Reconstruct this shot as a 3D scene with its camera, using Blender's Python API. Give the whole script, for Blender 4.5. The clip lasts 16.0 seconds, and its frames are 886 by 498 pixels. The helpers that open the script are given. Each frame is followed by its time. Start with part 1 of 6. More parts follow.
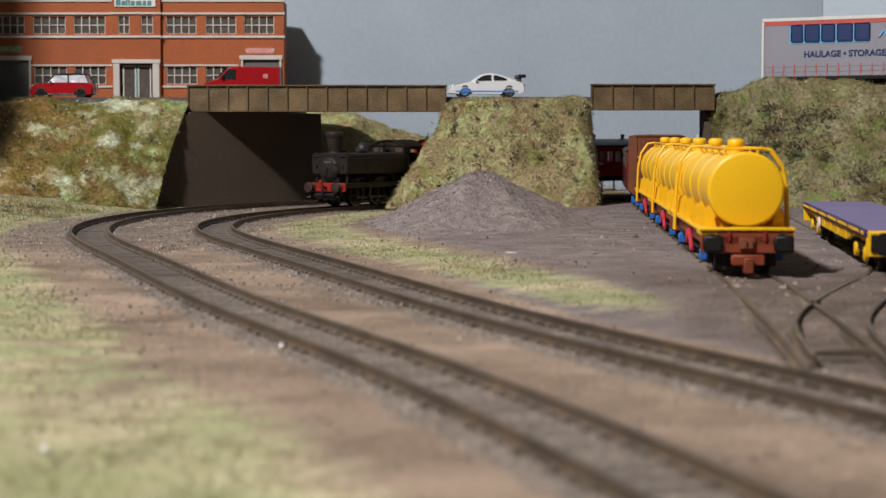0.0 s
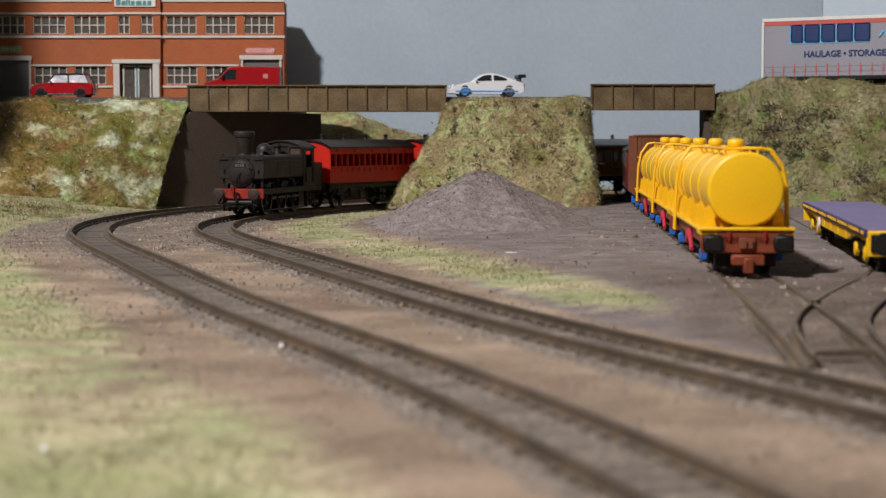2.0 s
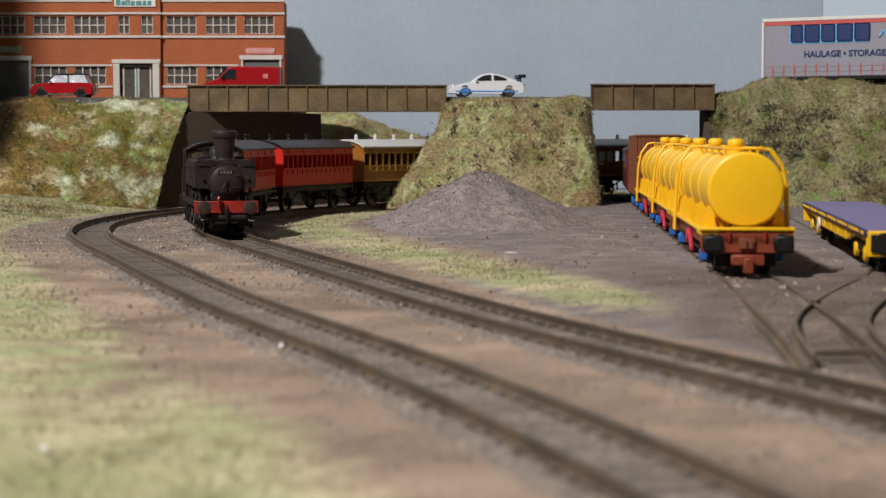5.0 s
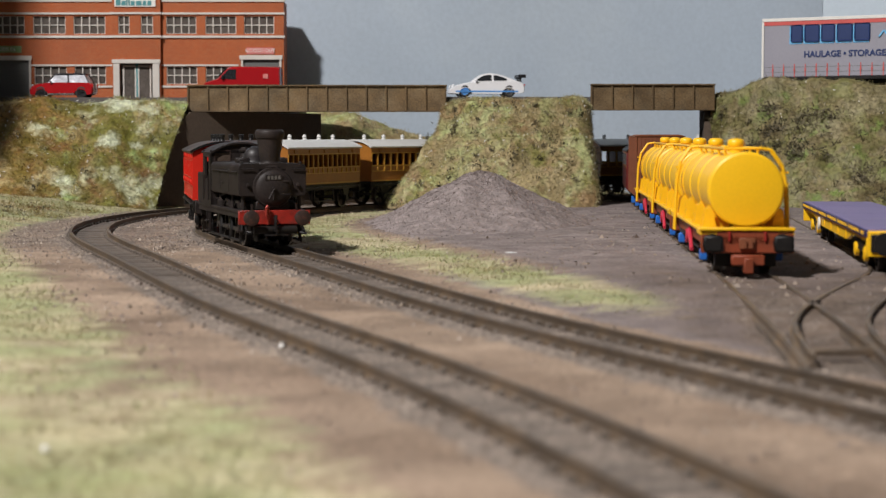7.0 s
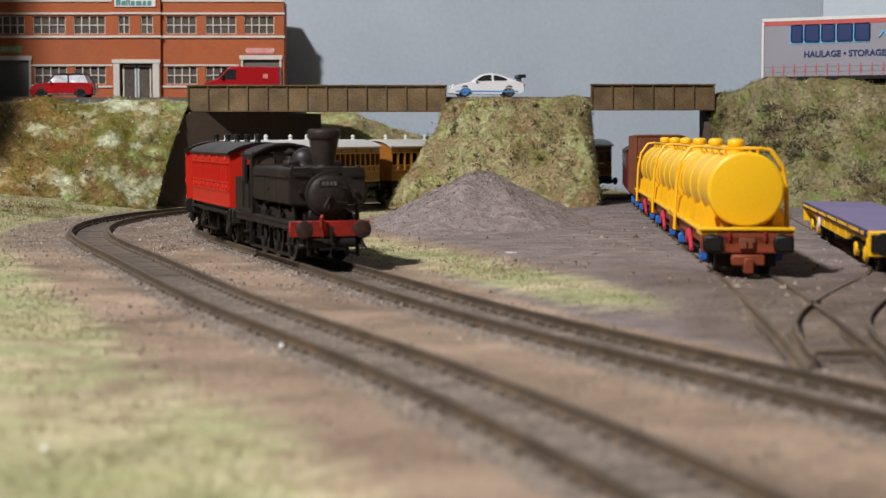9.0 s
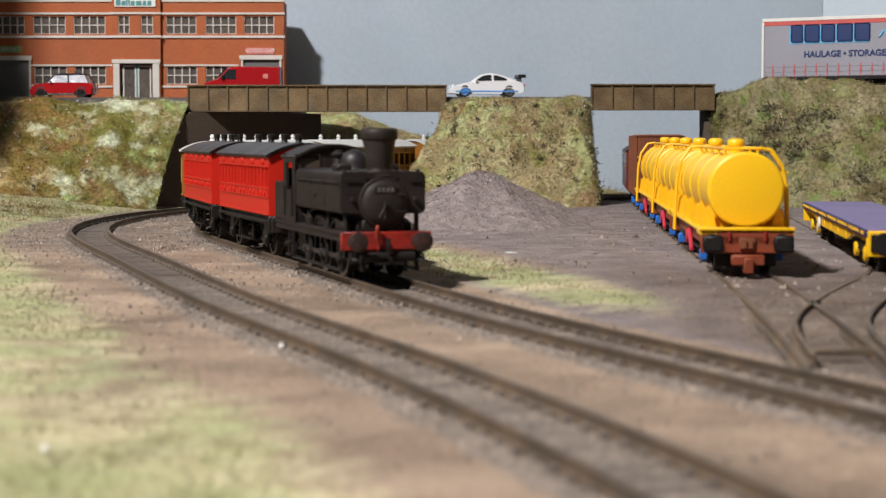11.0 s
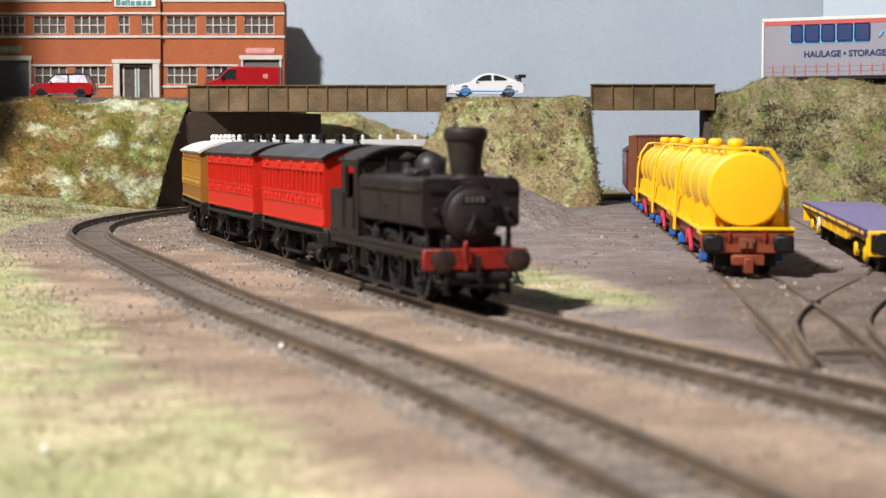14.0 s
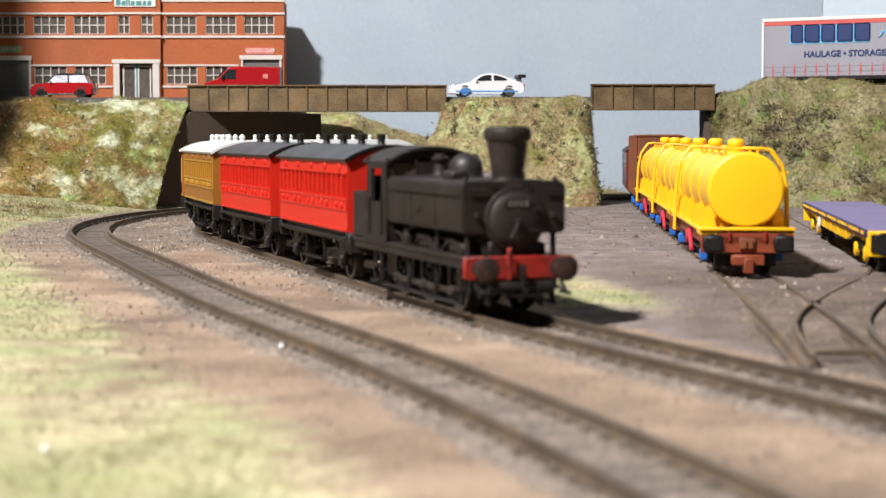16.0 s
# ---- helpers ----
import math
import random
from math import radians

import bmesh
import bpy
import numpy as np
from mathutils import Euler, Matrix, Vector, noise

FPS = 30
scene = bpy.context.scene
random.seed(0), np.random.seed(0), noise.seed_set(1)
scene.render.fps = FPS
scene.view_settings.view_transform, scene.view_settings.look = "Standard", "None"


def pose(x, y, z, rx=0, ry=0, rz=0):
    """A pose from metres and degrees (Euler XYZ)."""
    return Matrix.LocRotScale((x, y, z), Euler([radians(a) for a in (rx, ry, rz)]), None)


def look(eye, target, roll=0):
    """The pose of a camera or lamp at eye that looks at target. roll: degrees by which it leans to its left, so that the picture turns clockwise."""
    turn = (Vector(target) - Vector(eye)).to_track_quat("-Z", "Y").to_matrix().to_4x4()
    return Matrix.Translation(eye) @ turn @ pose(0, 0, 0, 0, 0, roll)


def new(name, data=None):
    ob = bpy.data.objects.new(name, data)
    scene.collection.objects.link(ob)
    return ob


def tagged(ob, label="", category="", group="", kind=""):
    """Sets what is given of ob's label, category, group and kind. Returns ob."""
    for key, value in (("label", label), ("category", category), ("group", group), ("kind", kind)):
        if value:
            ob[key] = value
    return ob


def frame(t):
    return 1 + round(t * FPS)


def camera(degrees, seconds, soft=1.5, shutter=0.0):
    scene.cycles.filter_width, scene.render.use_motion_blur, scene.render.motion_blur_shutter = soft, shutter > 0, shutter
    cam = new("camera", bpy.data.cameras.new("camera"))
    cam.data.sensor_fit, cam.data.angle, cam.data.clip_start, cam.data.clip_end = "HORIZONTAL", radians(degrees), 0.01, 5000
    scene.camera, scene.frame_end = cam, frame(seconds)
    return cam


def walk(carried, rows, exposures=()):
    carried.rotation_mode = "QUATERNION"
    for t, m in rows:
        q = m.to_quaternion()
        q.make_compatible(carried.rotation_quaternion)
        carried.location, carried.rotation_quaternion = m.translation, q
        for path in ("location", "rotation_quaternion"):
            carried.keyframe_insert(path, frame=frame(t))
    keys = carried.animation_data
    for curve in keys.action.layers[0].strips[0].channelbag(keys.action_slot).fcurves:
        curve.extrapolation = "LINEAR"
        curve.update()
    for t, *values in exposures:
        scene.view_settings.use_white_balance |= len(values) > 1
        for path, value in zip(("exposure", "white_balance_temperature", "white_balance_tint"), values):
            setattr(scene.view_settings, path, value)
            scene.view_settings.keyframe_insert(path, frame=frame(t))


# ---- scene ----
# A model railway seen from rail height. Lengths below are millimetres of the model unless a line says metres.
U = 0.001
RAIL = 4.0            # rail top above the baseboard

cam = camera(28.0, 16.0, soft=1.2, shutter=0.5)
EYE = pose(0, 0, 0.0467, 90 - 3.68, 0, 0)
walk(cam, [(0, EYE), (16.0, EYE)], exposures=[(0, 0.0), (4.0, 0.0), (6.5, 0.10), (9.0, 0.14), (11.5, 0.38), (12.5, 0.50), (14.0, 0.67), (16.0, 0.80)])
cam.data.dof.use_dof = True
cam.data.dof.focus_distance = 0.84
cam.data.dof.aperture_fstop = 33.0

# ---- light: one warm room lamp above the viewer, an added cool fill at the side, the room's bounce ----
world = bpy.data.worlds.new("room_air")
scene.world = world
world.use_nodes = True
world.node_tree.nodes["Background"].inputs[0].default_value = (0.75, 0.85, 1.0, 1)
world.node_tree.nodes["Background"].inputs[1].default_value = 0.045

lamp = bpy.data.lights.new("room_lamp", "AREA")
lamp.shape, lamp.size, lamp.energy, lamp.color = "DISK", 0.12, 52.5, (1.0, 0.962, 0.94)
lamp_ob = new("room_lamp", lamp)
lamp_ob.matrix_world = look((-0.92, -0.38, 1.50), (0.0, 0.85, 0.0))
# weak bluish fill from the right, added without a source
cool_fill = bpy.data.lights.new("cool_fill_light", "AREA")
cool_fill.shape, cool_fill.size, cool_fill.size_y, cool_fill.energy, cool_fill.color = "RECTANGLE", 1.0, 0.9, 0.5, (0.66, 0.83, 1.0)
cool_fill_ob = new("cool_fill_light", cool_fill)
cool_fill_ob.matrix_world = look((1.35, 0.35, 0.95), (0.1, 1.0, 0.05))


# ---- materials ----
def mat(name, base, rough=0.6, metal=0.0, var=0.15, size=12.0, fine=1.2, bump=0.15, stain=None, amount=0.35, spec=0.5, coat=0.0):
    """A painted or natural surface: broad blotches, fine grain, stains and a little relief. Sizes in millimetres."""
    m = bpy.data.materials.new(name)
    m.use_nodes = True
    nt = m.node_tree
    N, L = nt.nodes, nt.links
    b = N["Principled BSDF"]
    tc = N.new("ShaderNodeTexCoord")
    info = N.new("ShaderNodeObjectInfo")
    n1 = N.new("ShaderNodeTexNoise"); n1.inputs["Scale"].default_value = 1000 / size; n1.inputs["Detail"].default_value = 5
    n2 = N.new("ShaderNodeTexNoise"); n2.inputs["Scale"].default_value = 1000 / fine; n2.inputs["Detail"].default_value = 3
    L.new(tc.outputs["Object"], n1.inputs["Vector"]); L.new(tc.outputs["Object"], n2.inputs["Vector"])
    r1 = N.new("ShaderNodeMapRange"); r1.inputs[1].default_value, r1.inputs[2].default_value = 0.3, 0.7
    r1.inputs[3].default_value, r1.inputs[4].default_value = 1 - var, 1 + var
    r2 = N.new("ShaderNodeMapRange"); r2.inputs[1].default_value, r2.inputs[2].default_value = 0.3, 0.7
    r2.inputs[3].default_value, r2.inputs[4].default_value = 1 - var * 0.8, 1 + var * 0.8
    L.new(n1.outputs[0], r1.inputs[0]); L.new(n2.outputs[0], r2.inputs[0])
    mul = N.new("ShaderNodeMath"); mul.operation = "MULTIPLY"
    L.new(r1.outputs[0], mul.inputs[0]); L.new(r2.outputs[0], mul.inputs[1])
    r3 = N.new("ShaderNodeMapRange"); r3.inputs[3].default_value, r3.inputs[4].default_value = 1 - var * 0.5, 1 + var * 0.5
    L.new(info.outputs["Random"], r3.inputs[0])
    mul2 = N.new("ShaderNodeMath"); mul2.operation = "MULTIPLY"
    L.new(mul.outputs[0], mul2.inputs[0]); L.new(r3.outputs[0], mul2.inputs[1])
    col = N.new("ShaderNodeVectorMath"); col.operation = "SCALE"
    col.inputs[0].default_value = base[:3]
    if stain:
        n3 = N.new("ShaderNodeTexNoise"); n3.inputs["Scale"].default_value = 1000 / (size * 0.6); n3.inputs["Detail"].default_value = 8
        L.new(tc.outputs["Object"], n3.inputs["Vector"])
        r4 = N.new("ShaderNodeMapRange"); r4.inputs[1].default_value, r4.inputs[2].default_value = 0.45, 0.75
        r4.inputs[4].default_value = amount
        L.new(n3.outputs[0], r4.inputs[0])
        mix = N.new("ShaderNodeMix"); mix.data_type = "RGBA"
        mix.inputs[6].default_value, mix.inputs[7].default_value = (*base[:3], 1), (*stain[:3], 1)
        L.new(r4.outputs[0], mix.inputs[0]); L.new(mix.outputs[2], col.inputs[0])
    L.new(mul2.outputs[0], col.inputs["Scale"])
    L.new(col.outputs[0], b.inputs["Base Color"])
    rr = N.new("ShaderNodeMapRange"); rr.inputs[3].default_value, rr.inputs[4].default_value = max(rough - 0.1, 0.02), min(rough + 0.12, 1)
    L.new(n1.outputs[0], rr.inputs[0]); L.new(rr.outputs[0], b.inputs["Roughness"])
    b.inputs["Metallic"].default_value = metal
    b.inputs["Specular IOR Level"].default_value = spec
    b.inputs["Coat Weight"].default_value = coat
    if bump:
        bp = N.new("ShaderNodeBump"); bp.inputs["Strength"].default_value = bump; bp.inputs["Distance"].default_value = fine * 0.0004
        L.new(n2.outputs[0], bp.inputs["Height"]); L.new(bp.outputs[0], b.inputs["Normal"])
    return m


def fibres(name, colours, rough=0.62, patches=None, spread=32, share=0.6, brown=False):
    """Scatter material: every loose piece takes a colour of its own along a ramp."""
    m = bpy.data.materials.new(name)
    m.use_nodes = True
    nt = m.node_tree
    N, L = nt.nodes, nt.links
    b = N["Principled BSDF"]
    g = N.new("ShaderNodeNewGeometry")
    tc = N.new("ShaderNodeTexCoord")
    n = N.new("ShaderNodeTexNoise"); n.inputs["Scale"].default_value = 52; n.inputs["Detail"].default_value = 3
    L.new(tc.outputs["Object"], n.inputs["Vector"])
    mr = N.new("ShaderNodeMapRange"); mr.inputs[1].default_value, mr.inputs[2].default_value = 0.37, 0.63
    L.new(n.outputs[0], mr.inputs[0])
    mx = N.new("ShaderNodeMix"); mx.inputs[0].default_value = 0.58
    L.new(g.outputs["Random Per Island"], mx.inputs[2]); L.new(mr.outputs[0], mx.inputs[3])
    ramp = N.new("ShaderNodeValToRGB")
    e = ramp.color_ramp.elements
    while len(e) < len(colours):
        e.new(0.5)
    for i, c in enumerate(colours):
        e[i].position, e[i].color = i / (len(colours) - 1), (*c, 1)
    L.new(mx.outputs[0], ramp.inputs[0])
    out = ramp.outputs[0]
    if patches:
        # each patch colour lies in blotches of its own
        for k, (c, lo) in enumerate(patches):
            mp = N.new("ShaderNodeMapping"); mp.inputs["Location"].default_value = (1.7 * k + 0.3, 0.9 * k, 2.3 * k)
            L.new(tc.outputs["Object"], mp.inputs[0])
            pn = N.new("ShaderNodeTexNoise"); pn.inputs["Scale"].default_value = spread * (1 + 0.35 * (k % 3)); pn.inputs["Detail"].default_value = 6
            pn.inputs["Roughness"].default_value = 0.62
            L.new(mp.outputs[0], pn.inputs["Vector"])
            pr = N.new("ShaderNodeMapRange"); pr.inputs[1].default_value, pr.inputs[2].default_value = lo, lo + 0.10
            pr.inputs[4].default_value = share
            L.new(pn.outputs[0], pr.inputs[0])
            pm = N.new("ShaderNodeMix"); pm.data_type = "RGBA"; pm.inputs[7].default_value = (*c, 1)
            L.new(pr.outputs[0], pm.inputs[0]); L.new(out, pm.inputs[6])
            out = pm.outputs[2]
        # crumbly fine mottling over the patches
        fn = N.new("ShaderNodeTexNoise"); fn.inputs["Scale"].default_value = 420; fn.inputs["Detail"].default_value = 4
        L.new(tc.outputs["Object"], fn.inputs["Vector"])
        fr = N.new("ShaderNodeMapRange"); fr.inputs[1].default_value, fr.inputs[2].default_value = 0.34, 0.66
        fr.inputs[3].default_value, fr.inputs[4].default_value = 0.74, 1.24
        L.new(fn.outputs[0], fr.inputs[0])
        fs = N.new("ShaderNodeVectorMath"); fs.operation = "SCALE"
        L.new(out, fs.inputs[0]); L.new(fr.outputs[0], fs.inputs["Scale"])
        out = fs.outputs[0]
        bp = N.new("ShaderNodeBump"); bp.inputs["Strength"].default_value = 0.6; bp.inputs["Distance"].default_value = 0.0008
        L.new(fn.outputs[0], bp.inputs["Height"]); L.new(bp.outputs[0], b.inputs["Normal"])
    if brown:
        # the bank's colour turns browner and darker towards its left end
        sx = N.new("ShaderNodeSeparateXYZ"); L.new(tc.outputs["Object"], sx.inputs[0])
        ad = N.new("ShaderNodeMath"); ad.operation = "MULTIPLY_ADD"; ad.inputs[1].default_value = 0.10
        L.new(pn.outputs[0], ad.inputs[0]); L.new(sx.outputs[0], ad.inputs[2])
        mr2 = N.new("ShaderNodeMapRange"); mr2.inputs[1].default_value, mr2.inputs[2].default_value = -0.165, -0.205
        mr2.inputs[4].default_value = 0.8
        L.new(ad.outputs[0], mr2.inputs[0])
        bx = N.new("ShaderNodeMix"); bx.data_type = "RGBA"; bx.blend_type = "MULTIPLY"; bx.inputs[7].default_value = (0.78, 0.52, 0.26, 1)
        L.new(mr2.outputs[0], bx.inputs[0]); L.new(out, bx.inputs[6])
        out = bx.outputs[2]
    L.new(out, b.inputs["Base Color"])
    b.inputs["Roughness"].default_value = rough
    b.inputs["Specular IOR Level"].default_value = 0.45
    return m


def ground_mat():
    """Scenic ground: tan earth, green scatter, grey yard dust and brown ballast, mixed by the mesh's own zones."""
    m = bpy.data.materials.new("scenic_ground")
    m.use_nodes = True
    nt = m.node_tree
    N, L = nt.nodes, nt.links
    b = N["Principled BSDF"]
    tc = N.new("ShaderNodeTexCoord")
    at = N.new("ShaderNodeVertexColor"); at.layer_name = "zone"
    sep = N.new("ShaderNodeSeparateColor"); L.new(at.outputs[0], sep.inputs[0])

    def noisy(size, detail=6):
        n = N.new("ShaderNodeTexNoise"); n.inputs["Scale"].default_value = 1000 / size; n.inputs["Detail"].default_value = detail
        L.new(tc.outputs["Object"], n.inputs["Vector"]); return n

    def ramp2(n, a, c, lo=0.35, hi=0.65):
        r = N.new("ShaderNodeValToRGB"); r.color_ramp.elements[0].position, r.color_ramp.elements[1].position = lo, hi
        r.color_ramp.elements[0].color, r.color_ramp.elements[1].color = (*a, 1), (*c, 1)
        L.new(n.outputs[0], r.inputs[0]); return r

    broad, mid, grain = noisy(60), noisy(9), noisy(1.1, 3)
    earth = ramp2(broad, (0.22, 0.158, 0.115), (0.385, 0.287, 0.212))
    green = ramp2(mid, (0.27, 0.26, 0.125), (0.56, 0.53, 0.37), 0.3, 0.7)
    yard = ramp2(mid, (0.19, 0.153, 0.145), (0.285, 0.242, 0.230), 0.3, 0.7)
    stone = ramp2(grain, (0.135, 0.108, 0.090), (0.31, 0.256, 0.214), 0.35, 0.65)

    def blend(f, a, c):
        x = N.new("ShaderNodeMix"); x.data_type = "RGBA"
        L.new(f, x.inputs[0]); L.new(a, x.inputs[6]); L.new(c, x.inputs[7]); return x.outputs[2]

    def ragged(chan):
        a = N.new("ShaderNodeMath"); a.operation = "ADD"; L.new(sep.outputs[chan], a.inputs[0]); L.new(mid.outputs[0], a.inputs[1])
        r = N.new("ShaderNodeMapRange"); r.inputs[1].default_value, r.inputs[2].default_value = 0.72, 1.15
        L.new(a.outputs[0], r.inputs[0]); return r.outputs[0]

    tint = ramp2(noisy(42, 4), (0.56, 0.45, 0.29), (0.31, 0.35, 0.145), 0.40, 0.58)
    gm = N.new("ShaderNodeMix"); gm.data_type = "RGBA"; gm.inputs[0].default_value = 0.55
    L.new(green.outputs[0], gm.inputs[6]); L.new(tint.outputs[0], gm.inputs[7])
    c = blend(ragged(1), earth.outputs[0], yard.outputs[0])
    # dark brown, mixed in by the zone's alpha
    dark_brown = ramp2(noisy(15, 5), (0.085, 0.060, 0.046), (0.165, 0.118, 0.090), 0.35, 0.65)
    c = blend(ragged(0), c, gm.outputs[2])
    c = blend(ragged(2), c, stone.outputs[0])
    dark_mix = N.new("ShaderNodeMath"); dark_mix.operation = "ADD"; L.new(at.outputs["Alpha"], dark_mix.inputs[0]); L.new(mid.outputs[0], dark_mix.inputs[1])
    dr = N.new("ShaderNodeMapRange"); dr.inputs[1].default_value, dr.inputs[2].default_value = 0.62, 1.25
    L.new(dark_mix.outputs[0], dr.inputs[0])
    c = blend(dr.outputs[0], c, dark_brown.outputs[0])
    blot = N.new("ShaderNodeMapRange"); blot.inputs[1].default_value, blot.inputs[2].default_value = 0.35, 0.6
    blot.inputs[3].default_value, blot.inputs[4].default_value = 0.78, 1.06
    L.new(noisy(24, 7).outputs[0], blot.inputs[0])
    bs = N.new("ShaderNodeVectorMath"); bs.operation = "SCALE"; L.new(c, bs.inputs[0]); L.new(blot.outputs[0], bs.inputs["Scale"])
    c = bs.outputs[0]
    spk = N.new("ShaderNodeMapRange"); spk.inputs[1].default_value, spk.inputs[2].default_value = 0.3, 0.7
    spk.inputs[3].default_value, spk.inputs[4].default_value = 0.72, 1.25
    L.new(grain.outputs[0], spk.inputs[0])
    sc = N.new("ShaderNodeVectorMath"); sc.operation = "SCALE"; L.new(c, sc.inputs[0]); L.new(spk.outputs[0], sc.inputs["Scale"])
    L.new(sc.outputs[0], b.inputs["Base Color"])
    b.inputs["Roughness"].default_value = 0.95
    b.inputs["Specular IOR Level"].default_value = 0.2
    bp = N.new("ShaderNodeBump"); bp.inputs["Strength"].default_value = 0.7; bp.inputs["Distance"].default_value = 0.0007
    L.new(grain.outputs[0], bp.inputs["Height"]); L.new(bp.outputs[0], b.inputs["Normal"])
    return m


def brick_mat():
    m = mat("printed_brick", (0.52, 0.125, 0.03), rough=0.7, var=0.10, size=30, fine=0.9, bump=0.1)
    nt = m.node_tree
    N, L = nt.nodes, nt.links
    br = N.new("ShaderNodeTexBrick")
    tc = N.new("ShaderNodeTexCoord")
    mp = N.new("ShaderNodeMapping"); mp.inputs["Rotation"].default_value = (radians(90), 0, 0)
    L.new(tc.outputs["Object"], mp.inputs[0]); L.new(mp.outputs[0], br.inputs["Vector"])
    br.inputs["Scale"].default_value = 1000
    br.inputs["Brick Width"].default_value, br.inputs["Row Height"].default_value = 2.9, 1.0
    br.inputs["Mortar Size"].default_value = 0.09
    br.inputs["Color1"].default_value, br.inputs["Color2"].default_value = (0.40, 0.086, 0.017, 1), (0.34, 0.070, 0.014, 1)
    br.inputs["Mortar"].default_value = (0.34, 0.15, 0.07, 1)
    sc = next(n for n in N if n.bl_idname == "ShaderNodeVectorMath")
    L.new(br.outputs["Color"], sc.inputs[0])
    return m


